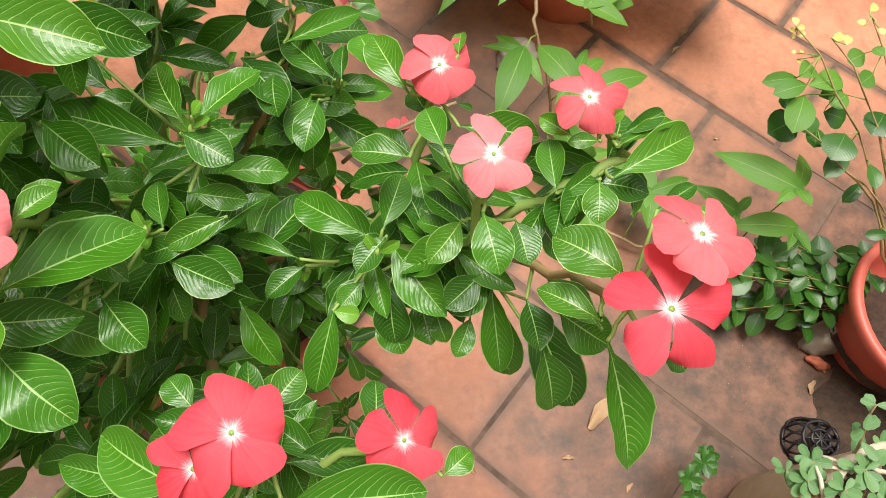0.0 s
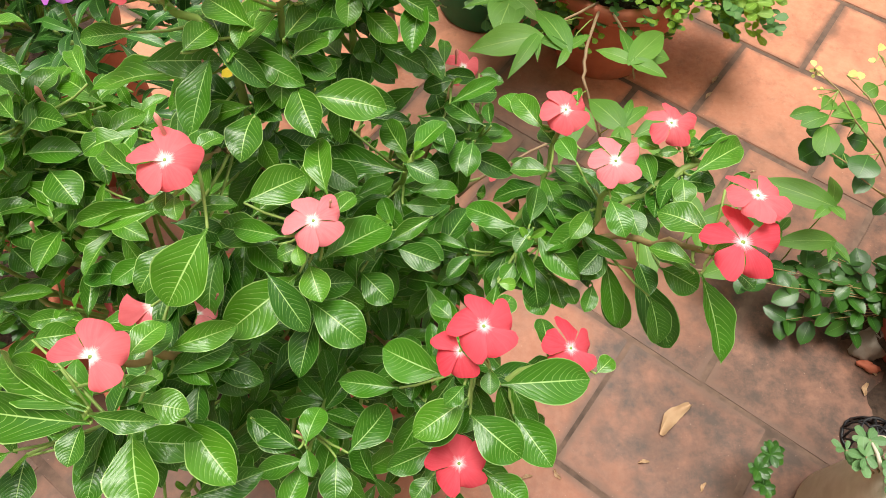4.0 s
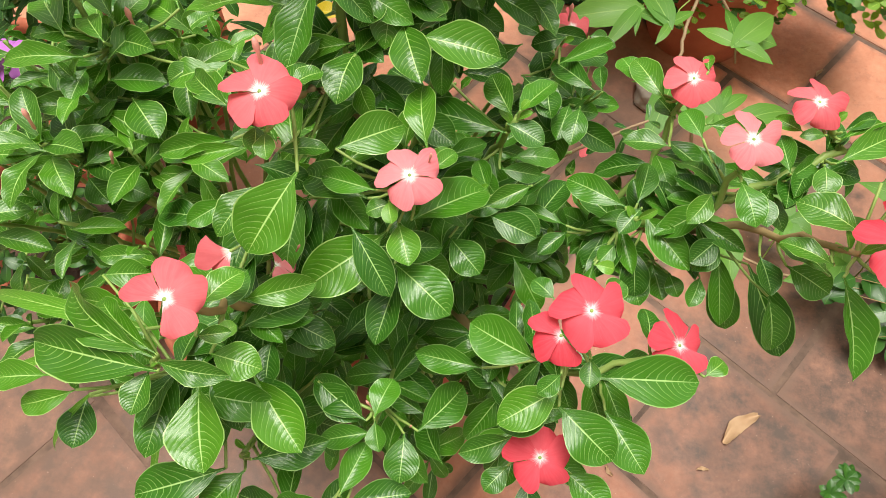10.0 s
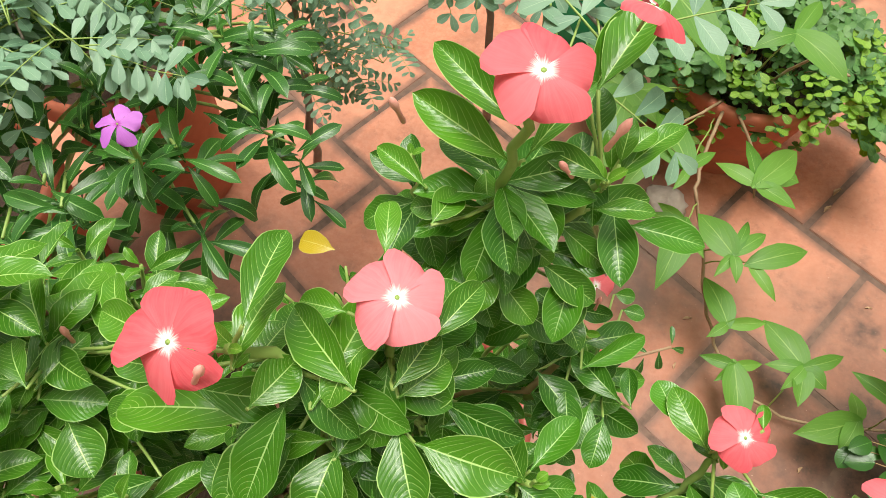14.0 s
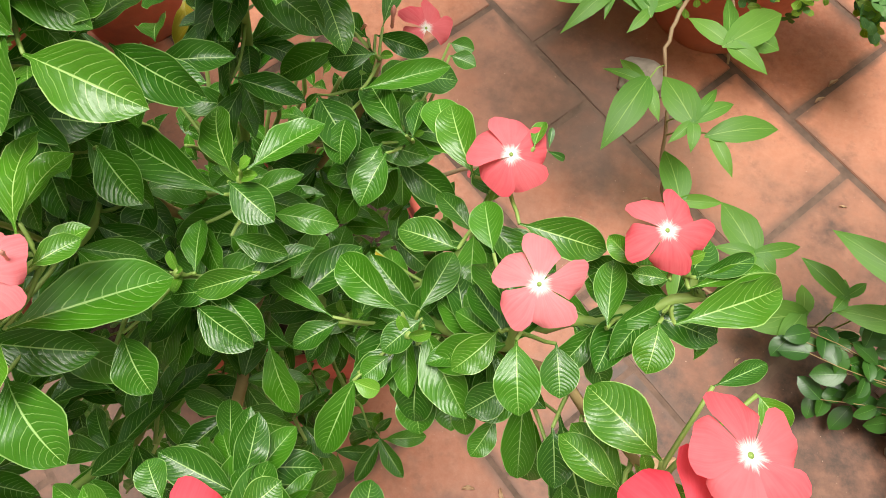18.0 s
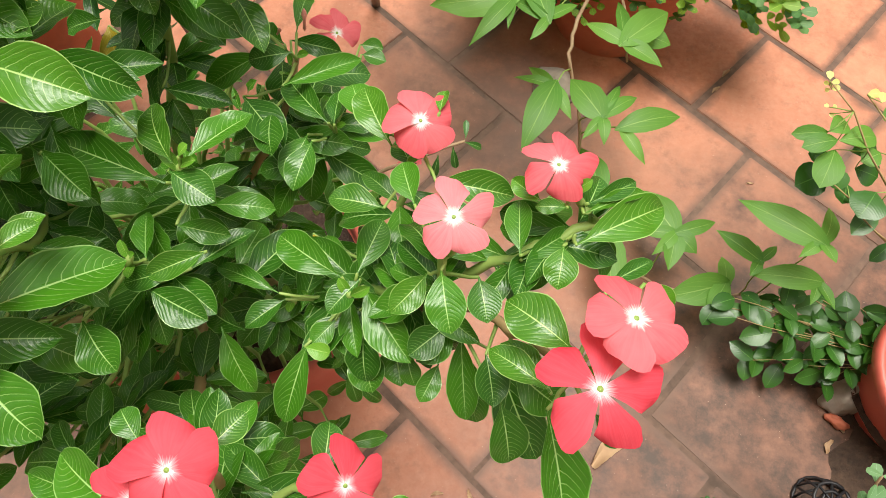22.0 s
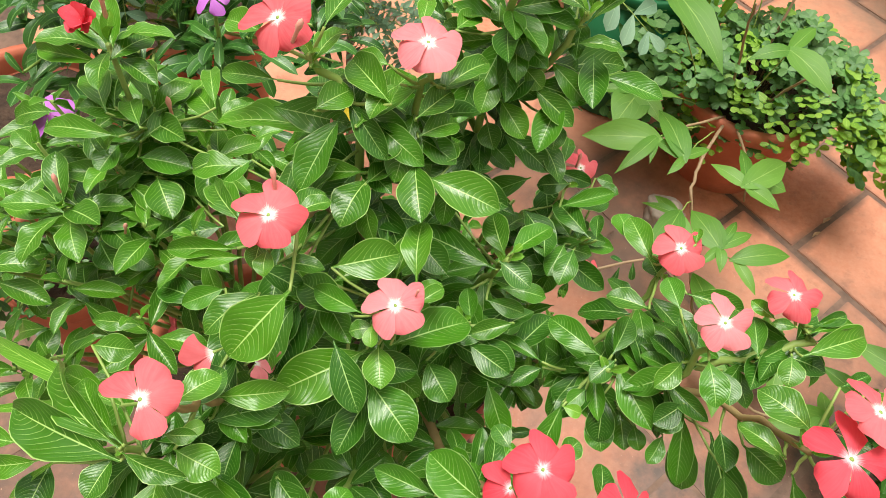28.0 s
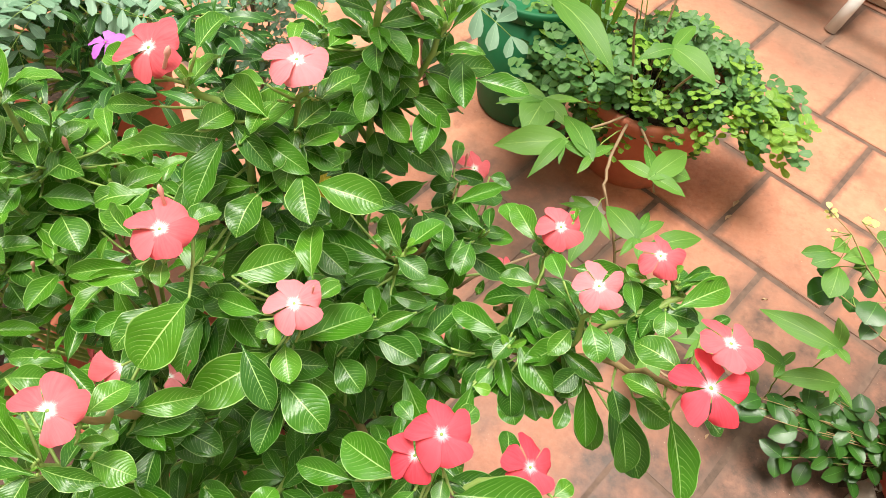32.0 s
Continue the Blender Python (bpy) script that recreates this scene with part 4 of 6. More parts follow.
blade(bush, (0.015, 0.530, 0.985), 97, 30, 2.8, 1.31)
blade(bush, (-0.008, 0.485, 0.949), 341, -27, 2.0, 1.60)
blade(bush, (0.002, 0.480, 0.938), 346, -25, 4.0, 1.00)
blade(bush, (-0.024, 0.480, 0.955), 313, -25, 2.1, 1.52)
blade(bush, (-0.026, 0.470, 0.951), 272, -25, 3.1, 1.31)
blade(bush, (-0.018, 0.470, 0.927), 327, -25, 3.3, 1.34)
blade(bush, (-0.035, 0.500, 0.984), 290, -31, 1.7, 1.60)
blade(bush, (-0.060, 0.480, 0.987), 152, 5, 3.4, 0.78)
blade(bush, (-0.063, 0.460, 0.924), 53, 0, 3.8, 0.84)
blade(bush, (-0.065, 0.450, 0.912), 27, -5, 3.4, 1.11)
blade(bush, (0.023, 0.480, 0.915), 284, -30, 2.4, 1.56)
blade(bush, (-0.038, 0.500, 0.919), 154, 0, 2.8, 1.27)
blade(bush, (-0.120, 0.163, 0.935), 152, -8, 5.0, 0.67)
blade(bush, (-0.148, 0.185, 0.925), 177, -9, 3.3, 1.00)
blade(bush, (-0.108, 0.191, 0.935), 59, -8, 2.7, 1.42)
blade(bush, (-0.102, 0.174, 0.940), 21, -7, 1.7, 1.16)
blade(bush, (-0.088, 0.301, 0.972), 51, -8, 2.2, 1.13)
blade(bush, (-0.115, 0.290, 0.965), 151, -9, 3.9, 0.96)
blade(bush, (-0.094, 0.278, 0.965), 288, -7, 1.6, 1.60)
blade(bush, (-0.108, 0.274, 0.955), 200, -8, 3.5, 0.64)
blade(bush, (-0.044, 0.283, 0.915), 169, -8, 3.7, 0.90)
blade(bush, (-0.036, 0.280, 0.910), 291, -8, 1.4, 1.60)
blade(bush, (-0.015, 0.301, 0.915), 59, -8, 2.1, 1.14)
blade(bush, (-0.053, 0.462, 0.985), 72, -9, 2.6, 1.34)
blade(bush, (-0.027, 0.476, 0.895), 301, -9, 2.6, 1.56)
blade(bush, (0.013, 0.491, 0.875), 311, -8, 4.2, 1.00)
blade(bush, (-0.064, 0.429, 1.008), 103, -7, 3.1, 0.83)
blade(bush, (-0.075, 0.406, 0.995), 178, -7, 2.3, 1.37)
blade(bush, (-0.044, 0.406, 0.982), 67, -8, 3.6, 1.30)
blade(bush, (-0.047, 0.382, 0.968), 53, -8, 3.0, 1.33)
blade(bush, (-0.061, 0.390, 0.962), 256, -8, 3.0, 1.47)
blade(bush, (-0.046, 0.374, 0.953), 297, -8, 4.2, 1.23)
blade(bush, (-0.036, 0.368, 0.950), 358, -8, 5.0, 1.17)
blade(bush, (-0.071, 0.359, 0.942), 265, -7, 3.8, 1.42)
blade(bush, (-0.090, 0.361, 0.948), 239, -8, 5.1, 1.21)
blade(bush, (-0.063, 0.394, 0.995), 255, -8, 3.0, 1.19)
blade(bush, (-0.074, 0.357, 0.915), 305, -8, 2.8, 1.20)
blade(bush, (-0.019, 0.310, 0.925), 106, 7, 4.1, 1.10)
blade(bush, (-0.071, 0.300, 0.925), 40, -8, 4.4, 1.27)
blade(bush, (-0.092, 0.291, 0.920), 112, 0, 5.2, 0.87)
blade(bush, (-0.045, 0.392, 0.925), 74, -9, 4.0, 1.21)
blade(bush, (-0.036, 0.410, 0.875), 58, -8, 3.4, 1.08)
blade(bush, (-0.050, 0.438, 0.860), 33, -7, 3.1, 1.35)
blade(bush, (-0.030, 0.448, 0.830), 3, -8, 4.4, 0.86)
blade(bush, (0.019, 0.455, 0.828), 321, -8, 4.4, 1.23)
blade(bush, (0.060, 0.448, 0.810), 260, -8, 3.4, 1.22)
blade(bush, (0.029, 0.498, 0.815), 290, -9, 3.2, 1.60)
blade(bush, (0.047, 0.488, 0.810), 27, -8, 4.4, 1.09)
blade(bush, (0.032, 0.509, 0.822), 5, -9, 3.4, 0.92)
blade(bush, (0.029, 0.505, 0.822), 152, -7, 2.4, 1.36)
blade(bush, (0.037, 0.510, 0.830), 95, -7, 3.8, 0.72)
blade(bush, (0.068, 0.542, 0.790), 7, -7, 1.7, 1.60)
blade(bush, (0.069, 0.463, 0.800), 90, -9, 2.5, 1.29)
blade(bush, (0.063, 0.463, 0.800), 138, -8, 3.0, 1.19)
blade(bush, (0.105, 0.433, 0.862), 119, -8, 2.9, 1.59)
blade(bush, (0.135, 0.421, 0.845), 124, -8, 2.2, 1.55)
blade(bush, (-0.115, 0.287, 0.968), 145, -7, 3.8, 0.85)
blade(bush, (-0.094, 0.303, 0.964), 70, -9, 2.7, 1.31)
blade(bush, (-0.115, 0.277, 0.955), 198, -8, 4.2, 0.65)
blade(bush, (-0.101, 0.282, 0.964), 284, -7, 1.7, 1.60)
blade(bush, (-0.103, 0.304, 0.915), 100, -7, 3.9, 1.03)
blade(bush, (-0.098, 0.286, 0.935), 17, -8, 2.8, 0.94)
blade(bush, (-0.076, 0.265, 0.953), 242, -28, 5.1, 1.41)
blade(bush, (-0.103, 0.269, 0.925), 242, -7, 3.9, 1.11)
blade(bush, (-0.052, 0.286, 0.898), 164, -8, 4.8, 1.10)
blade(bush, (-0.035, 0.281, 0.906), 210, -7, 1.6, 1.60)
blade(bush, (-0.018, 0.307, 0.908), 61, -8, 2.1, 1.44)
blade(bush, (-0.023, 0.277, 0.897), 52, -27, 6.7, 0.95)
blade(bush, (-0.031, 0.276, 0.893), 296, -8, 2.8, 1.60)
blade(bush, (-0.040, 0.276, 0.878), 226, -8, 6.4, 1.08)
blade(bush, (-0.032, 0.260, 0.868), 329, -9, 4.7, 1.40)
blade(bush, (-0.096, 0.292, 0.875), 263, -8, 3.6, 1.35)
blade(bush, (-0.073, 0.299, 0.905), 57, -8, 5.0, 0.99)
blade(bush, (-0.036, 0.317, 0.905), 90, -8, 3.7, 1.01)
blade(bush, (0.063, 0.215, 0.872), 158, -8, 4.6, 1.32)
blade(bush, (0.031, 0.217, 0.828), 176, -8, 4.5, 0.91)
blade(bush, (0.066, 0.243, 0.898), 142, -7, 1.7, 1.55)
blade(bush, (0.093, 0.247, 0.896), 62, -9, 1.9, 1.60)
blade(bush, (0.091, 0.218, 0.884), 274, -7, 1.6, 1.60)
blade(bush, (0.076, 0.206, 0.886), 230, -7, 1.7, 1.50)
blade(bush, (0.079, 0.204, 0.866), 219, -8, 4.2, 1.23)
blade(bush, (0.099, 0.215, 0.862), 11, -9, 6.1, 1.06)
blade(bush, (0.131, 0.249, 0.838), 99, -9, 2.6, 1.36)
blade(bush, (0.164, 0.234, 0.842), 47, -10, 1.8, 1.57)
blade(bush, (0.119, 0.347, 0.790), 235, -8, 4.4, 0.99)
blade(bush, (0.184, 0.341, 0.785), 297, -35, 5.2, 0.99)
blade(bush, (0.203, 0.337, 0.800), 310, -36, 7.7, 0.84)
blade(bush, (0.212, 0.318, 0.842), 335, -7, 3.1, 1.60)
blade(bush, (0.122, 0.333, 0.770), 298, -7, 3.2, 1.57)
blade(bush, (0.142, 0.341, 0.770), 291, -7, 3.1, 1.60)
blade(bush, (0.017, 0.319, 0.842), 346, -8, 3.6, 1.25)
blade(bush, (0.043, 0.343, 0.850), 214, -8, 3.4, 0.93)
blade(bush, (-0.087, 0.245, 0.800), 263, -9, 3.3, 1.40)
blade(bush, (-0.091, 0.198, 0.870), 278, -8, 2.9, 1.39)
blade(bush, (-0.077, 0.194, 0.800), 333, -9, 4.0, 1.29)
blade(bush, (-0.119, 0.156, 0.930), 177, -8, 7.6, 0.80)
blade(bush, (-0.120, 0.161, 0.936), 154, -8, 7.2, 0.70)
blade(bush, (-0.126, 0.157, 0.924), 265, -7, 2.3, 1.60)
blade(bush, (-0.120, 0.160, 0.932), 2, -8, 3.6, 0.76)
blade(bush, (-0.102, 0.172, 0.918), 356, -8, 2.8, 1.56)
blade(bush, (-0.116, 0.192, 0.915), 66, -8, 3.4, 1.37)
blade(bush, (-0.103, 0.180, 0.920), 45, -9, 1.3, 1.60)
blade(bush, (-0.110, 0.159, 0.900), 291, -8, 4.5, 1.60)
blade(bush, (-0.183, 0.146, 0.912), 192, -8, 3.4, 1.07)
blade(bush, (-0.174, 0.143, 0.900), 204, -9, 3.2, 0.92)
blade(bush, (-0.188, 0.145, 0.865), 274, -8, 2.9, 1.60)
blade(bush, (-0.105, 0.209, 0.898), 30, -8, 4.3, 0.88)
blade(bush, (-0.108, 0.198, 0.880), 37, -8, 4.3, 1.00)
blade(bush, (-0.092, 0.174, 0.875), 317, -8, 5.1, 1.15)
blade(bush, (-0.102, 0.125, 0.845), 206, -8, 5.7, 1.06)
blade(bush, (-0.096, 0.127, 0.830), 237, -9, 3.4, 1.47)
blade(bush, (-0.094, 0.134, 0.830), 27, -9, 4.7, 0.99)
blade(bush, (-0.038, 0.175, 0.800), 152, -8, 5.0, 1.05)
blade(bush, (-0.031, 0.176, 0.810), 80, -8, 2.9, 1.51)
blade(bush, (-0.032, 0.176, 0.800), 291, -9, 2.0, 1.60)
blade(bush, (-0.034, 0.170, 0.790), 199, -8, 3.7, 0.99)
blade(bush, (-0.004, 0.177, 0.790), 58, -8, 4.5, 1.28)
blade(bush, (-0.014, 0.175, 0.780), 277, -7, 3.2, 1.60)
blade(bush, (-0.043, 0.125, 0.770), 20, -8, 4.4, 1.15)
blade(bush, (-0.047, 0.127, 0.780), 77, -9, 4.0, 1.07)
blade(bush, (-0.050, 0.122, 0.780), 187, -7, 3.9, 0.97)
blade(bush, (-0.082, 0.114, 0.770), 178, -8, 3.6, 1.07)
blade(bush, (0.081, 0.199, 0.842), 326, -8, 4.3, 1.48)
blade(bush, (0.111, 0.207, 0.822), 311, -8, 4.3, 1.39)
blade(bush, (0.079, 0.204, 0.848), 218, -9, 4.0, 1.39)
blade(bush, (0.058, 0.184, 0.800), 207, -8, 3.7, 1.16)
blade(bush, (0.095, 0.171, 0.790), 330, -8, 3.6, 1.46)
blade(bush, (0.072, 0.164, 0.770), 288, -9, 2.6, 1.60)
blade(bush, (0.058, 0.167, 0.790), 236, -8, 2.2, 1.60)
blade(bush, (-0.202, 0.214, 0.880), 18, -9, 2.7, 1.45)
blade(bush, (-0.101, 0.227, 0.800), 351, -9, 2.6, 1.60)
blade(bush, (-0.131, 0.367, 1.032), 169, -9, 2.7, 1.30)
blade(bush, (-0.099, 0.377, 1.038), 91, -8, 4.4, 0.77)
blade(bush, (-0.104, 0.365, 1.018), 84, -8, 4.2, 0.84)
blade(bush, (-0.128, 0.365, 1.000), 185, -8, 3.6, 0.78)
blade(bush, (-0.101, 0.356, 0.995), 67, -8, 2.9, 1.40)
blade(bush, (-0.095, 0.361, 0.972), 191, -8, 7.7, 0.68)
blade(bush, (-0.060, 0.373, 1.000), 142, -8, 5.0, 0.95)
blade(bush, (-0.038, 0.401, 0.995), 65, -7, 3.9, 0.77)
blade(bush, (-0.080, 0.365, 0.980), 81, -8, 6.3, 0.83)
blade(bush, (-0.048, 0.381, 0.985), 73, -8, 3.5, 1.07)
blade(bush, (-0.082, 0.373, 0.980), 122, -7, 4.6, 0.95)
blade(bush, (-0.107, 0.373, 0.990), 77, -9, 2.6, 1.47)
blade(bush, (-0.073, 0.366, 0.940), 90, -8, 4.1, 1.34)
blade(bush, (-0.047, 0.377, 0.945), 64, -8, 3.7, 1.47)
blade(bush, (-0.070, 0.353, 0.945), 70, -7, 2.4, 1.45)
blade(bush, (-0.074, 0.361, 0.945), 197, -8, 3.7, 0.84)


# ---------------------------------------------------------------- other periwinkles
def canopy(parent, joined, centre, size, shoots, seed, kind, lo, hi, root, mat=None, per=7, flat=0.55):
    """Shoots over a dome, each a stem to the root and a rosette of leaves."""
    rnd = random.Random(seed)
    for n in range(shoots):
        a, r = n * 2.39996 + rnd.uniform(-.3, .3), math.sqrt((n + 0.5) / shoots)
        h = (1 - r * r) ** 0.5
        p = Vector((centre[0] + size[0] * r * math.cos(a), centre[1] + size[1] * r * math.sin(a), centre[2] + size[2] * (h - flat) + rnd.uniform(-.02, .02)))
        mid = Vector(root).lerp(p, 0.55) + Vector((rnd.uniform(-.02, .02), rnd.uniform(-.02, .02), 0.02))
        part("stem", tube("stem", bent(root, mid, 0, 4, .004, rnd)[:-1] + bent(mid, p, 0.01, 5, .003, rnd), 0.0035, 0.0015, mat or STEM, 6), parent)
        az0 = rnd.uniform(0, 360)
        for k in range(per + (5 if per else 9)):
            low = k >= per
            az = az0 + k * 137.5 + rnd.uniform(-15, 15)
            el = rnd.uniform(-25, 20) if not low else rnd.uniform(-50, -5)
            q = p - Vector((0, 0, 0.006 * k if not low else 0.03 + 0.02 * (k - per)))
            cm = rnd.uniform(lo, hi) * (0.55 if k < 2 else 1.0)
            if k < 2:
                el = rnd.uniform(35, 65)
            d = heading(az, el)
            m = frame_of(q, d, (0, -0.15, 1), rnd.uniform(-20, 20)) @ Matrix.Diagonal((cm / 100, cm / 100 * rnd.uniform(0.66, 0.90), cm / 100, 1))
            me = kind[rnd.randrange(len(kind))]
            if low or n > 24:
                joined.add(me, m)
            else:
                part("leaf", me, parent, m)


canopy(bush, INNER, (-0.08, 0.36, 0.56), (0.17, 0.18, 0.12), 28, 21, LEAVES, 3.6, 5.4, (-0.13, 0.49, 0.36), per=0)
canopy(bush, INNER, (-0.09, 0.35, 0.66), (0.14, 0.16, 0.12), 18, 22, LEAVES, 3.4, 5.0, (-0.13, 0.46, 0.50), per=0)
canopy(bush, INNER, (-0.02, 0.50, 0.70), (0.10, 0.08, 0.12), 9, 23, LEAVES, 3.4, 5.0, (-0.13, 0.49, 0.40), per=0)
canopy(bush, INNER, (-0.13, 0.50, 0.64), (0.13, 0.11, 0.12), 14, 24, LEAVES, 3.4, 5.0, (-0.13, 0.49, 0.40), per=0)
INNER.done("inner_leaves", bush, "shaded inner leaves of the bush")

pot((-0.33, 0.40, 0.0), 0.14, 0.105, 0.36, "red clay pot under a leafy young periwinkle", CLAY, 0.85)
second = thing("periwinkle_bush", (-0.33, 0.40, 0.30), "bushy periwinkle with mid-green leaves and a few coral buds", "flowering plant", "periwinkles")
second.location = (0, 0, 0)
SEC = Joined()
canopy(second, SEC, (-0.285, 0.340, 0.84), (0.15, 0.15, 0.13), 30, 3, TOPS, 3.0, 4.6, (-0.33, 0.40, 0.30))
for x, y, z in ((-0.258, 0.374, 0.902), (-0.268, 0.380, 0.965), (-0.280, 0.293, 0.886), (-0.252, 0.367, 0.851), (-0.276, 0.308, 0.854), (-0.280, 0.387, 0.884), (-0.261, 0.340, 0.836)):
    r0 = random.Random(int(9999 * abs(x + y)))
    a0 = r0.uniform(0, 360)
    spray(second, (x, y, z), *[(a0 + k * 137.5, r0.uniform(-20, 25), r0.uniform(3.2, 4.6), 0.95) for k in range(7)], kind=TOPS)
    branch(second, ((-0.33, 0.40, 0.30), (-0.30, 0.37, 0.60), (x, y, z)), 0.004, 0.0018, None, 10, 3.0, 4.5, joined=SEC)
blade(second, (-0.261, 0.368, 0.962), 76, -7, 3.8, 1.00)
blade(second, (-0.264, 0.366, 0.962), 180, -8, 5.6, 0.57)
blade(second, (-0.253, 0.342, 0.920), 187, -8, 6.0, 0.64)
blade(second, (-0.257, 0.353, 0.905), 76, -8, 4.9, 0.95)
blade(second, (-0.249, 0.402, 0.885), 115, -8, 4.1, 1.31)
blade(second, (-0.265, 0.348, 0.900), 266, -8, 2.7, 1.60)
blade(second, (-0.254, 0.348, 0.890), 13, -7, 3.9, 1.27)
blade(second, (-0.239, 0.343, 0.880), 318, -8, 3.8, 1.57)
blade(second, (-0.191, 0.364, 0.900), 223, -8, 2.2, 1.60)
blade(second, (-0.272, 0.364, 0.920), 114, -9, 4.7, 1.38)
blade(second, (-0.274, 0.357, 0.920), 137, -8, 5.1, 1.06)
blade(second, (-0.246, 0.374, 0.920), 134, -8, 5.9, 0.81)
blade(second, (-0.248, 0.385, 0.900), 98, -8, 4.5, 1.21)
blade(second, (-0.245, 0.350, 0.910), 77, -9, 4.0, 1.03)
blade(second, (-0.253, 0.355, 0.900), 186, -9, 4.0, 0.83)
blade(second, (-0.236, 0.348, 0.930), 139, -9, 3.4, 1.04)
blade(second, (-0.240, 0.355, 0.880), 80, -9, 4.7, 1.05)
blade(second, (-0.244, 0.352, 0.870), 61, -9, 2.7, 1.60)
blade(second, (-0.258, 0.349, 0.870), 241, -7, 2.3, 1.60)
blade(second, (-0.248, 0.351, 0.865), 320, -8, 4.1, 1.60)
blade(second, (-0.259, 0.355, 0.850), 253, -8, 4.2, 1.22)
blade(second, (-0.267, 0.298, 0.870), 131, -8, 4.8, 0.92)
blade(second, (-0.264, 0.295, 0.860), 62, -7, 3.2, 1.23)
blade(second, (-0.268, 0.293, 0.860), 179, -7, 4.6, 0.92)
blade(second, (-0.266, 0.292, 0.850), 326, -9, 2.7, 1.60)
blade(second, (-0.253, 0.297, 0.840), 350, -8, 2.9, 1.52)
blade(second, (-0.296, 0.297, 0.860), 142, -8, 4.2, 1.08)
blade(second, (-0.176, 0.363, 0.900), 204, -8, 3.5, 1.41)
blade(second, (-0.171, 0.371, 0.900), 242, -9, 2.6, 1.51)
blade(second, (-0.199, 0.383, 0.930), 127, -9, 4.7, 0.66)
blade(second, (-0.202, 0.389, 0.900), 148, -8, 5.6, 0.88)
blade(second, (-0.177, 0.328, 0.870), 212, -8, 3.8, 1.07)
blade(second, (-0.266, 0.255, 0.800), 140, -8, 5.2, 1.04)
blade(second, (-0.236, 0.250, 0.800), 155, -8, 4.8, 1.10)
blade(second, (-0.171, 0.280, 0.840), 179, -8, 4.3, 1.10)
blade(second, (-0.155, 0.288, 0.860), 221, -9, 3.2, 1.11)
SEC.done("inner_leaves", second, "shaded inner leaves of the bush")
flower(second, (-0.271, 0.375, 0.983), 255, 20, 0.030, 0, "red", fold=62, label="half-closed deep coral flower", broad=1.3)
flower(second, (-0.273, 0.372, 0.986), 300, 25, 0.020, 36, "red", (0, 1, 3), fold=40, label="half-closed deep coral flower", broad=1.3)
flower(second, (-0.199, 0.265, 0.800), 200, 60, 0.022, 0, "coral", (0, 1, 2), fold=45, label="withering coral flower")
for at, az, lean, cm in (((-0.262, 0.383, 0.985), 60, 10, 2.3), ((-0.24, 0.38, 0.905), 90, 10, 2.0), ((-0.285, 0.30, 0.89), 100, 15, 1.8), ((-0.275, 0.395, 0.89), 40, 10, 2.2), ((-0.30, 0.29, 0.88), 200, 15, 1.8), ((-0.245, 0.30, 0.86), 30, 20, 1.5)):
    bud(second, at, az, lean, cm / 100)

pot((-0.78, 0.97, 0.0), 0.15, 0.11, 0.42, "red clay pot with a mauve periwinkle", CLAY, 0.85)
mauve = thing("periwinkle_bush", (-0.78, 0.97, 0.36), "mauve-flowered periwinkle with narrow dark leaves", "flowering plant", "periwinkles")
mauve.location = (0, 0, 0)
MAU = Joined()
canopy(mauve, MAU, (-0.47, 0.66, 0.76), (0.22, 0.20, 0.14), 46, 8, MAUVE_LEAVES, 4.2, 6.2, (-0.78, 0.97, 0.36), per=8)
branch(mauve, ((-0.45, 0.64, 0.70), (-0.345, 0.56, 0.78), (-0.323, 0.552, 0.845)), 0.003, 0.0018, None, 12, 3.5, 5.0, MAUVE_LEAVES, MAU)
branch(mauve, ((-0.47, 0.60, 0.66), (-0.40, 0.42, 0.74), (-0.373, 0.377, 0.84)), 0.003, 0.0018, None, 14, 3.5, 5.0, MAUVE_LEAVES, MAU)
MAU.done("inner_leaves", mauve, "dark inner leaves of the bush")
flower(mauve, (-0.323, 0.552, 0.862), 280, 15, 0.036, 0, "mauve", label="mauve five-petalled flower", broad=0.95)
flower(mauve, (-0.373, 0.377, 0.857), 290, 15, 0.040, 0, "mauve", label="mauve five-petalled flower", broad=0.95)
flower(mauve, (-0.377, 0.403, 0.846), 60, 40, 0.030, 0, "mauve", (0, 1, 2), label="mauve five-petalled flower", broad=0.95)

pot((-0.93, 0.66, 0.0), 0.17, 0.12, 0.36, "wide red clay pot in the shade of the shrub", CLAY, 0.85)
lowbush = thing("low_shrub", (-0.72, 0.46, 0.0), "low dark green shrub beside the periwinkles", "shrub")
lowbush.location = (0, 0, 0)
LOW = Joined()
DARKROUND = [leaf_mesh("leaf", LEAF_DARK, w, 0.08, 0.15, 0, 0.6, 0.7, 6, 4) for w in (0.55, 0.62)]
canopy(lowbush, LOW, (-0.68, 0.40, 0.40), (0.10, 0.11, 0.12), 16, 5, DARKROUND, 2.4, 3.6, (-0.72, 0.46, 0.26), per=8)
LOW.done("inner_leaves", lowbush)
pot((-0.72, 0.46, 0.0), 0.12, 0.10, 0.30, "red clay pot with a low dark shrub", CLAY, 0.85)


# ---------------------------------------------------------------- grey-green shrub with paired leaflets
LEAFLET = leaf_mesh("leaflet", LEAF_SHRUB, 0.46, 0.04, 0.16, 0, 0.42, 0.80, 5, 4)


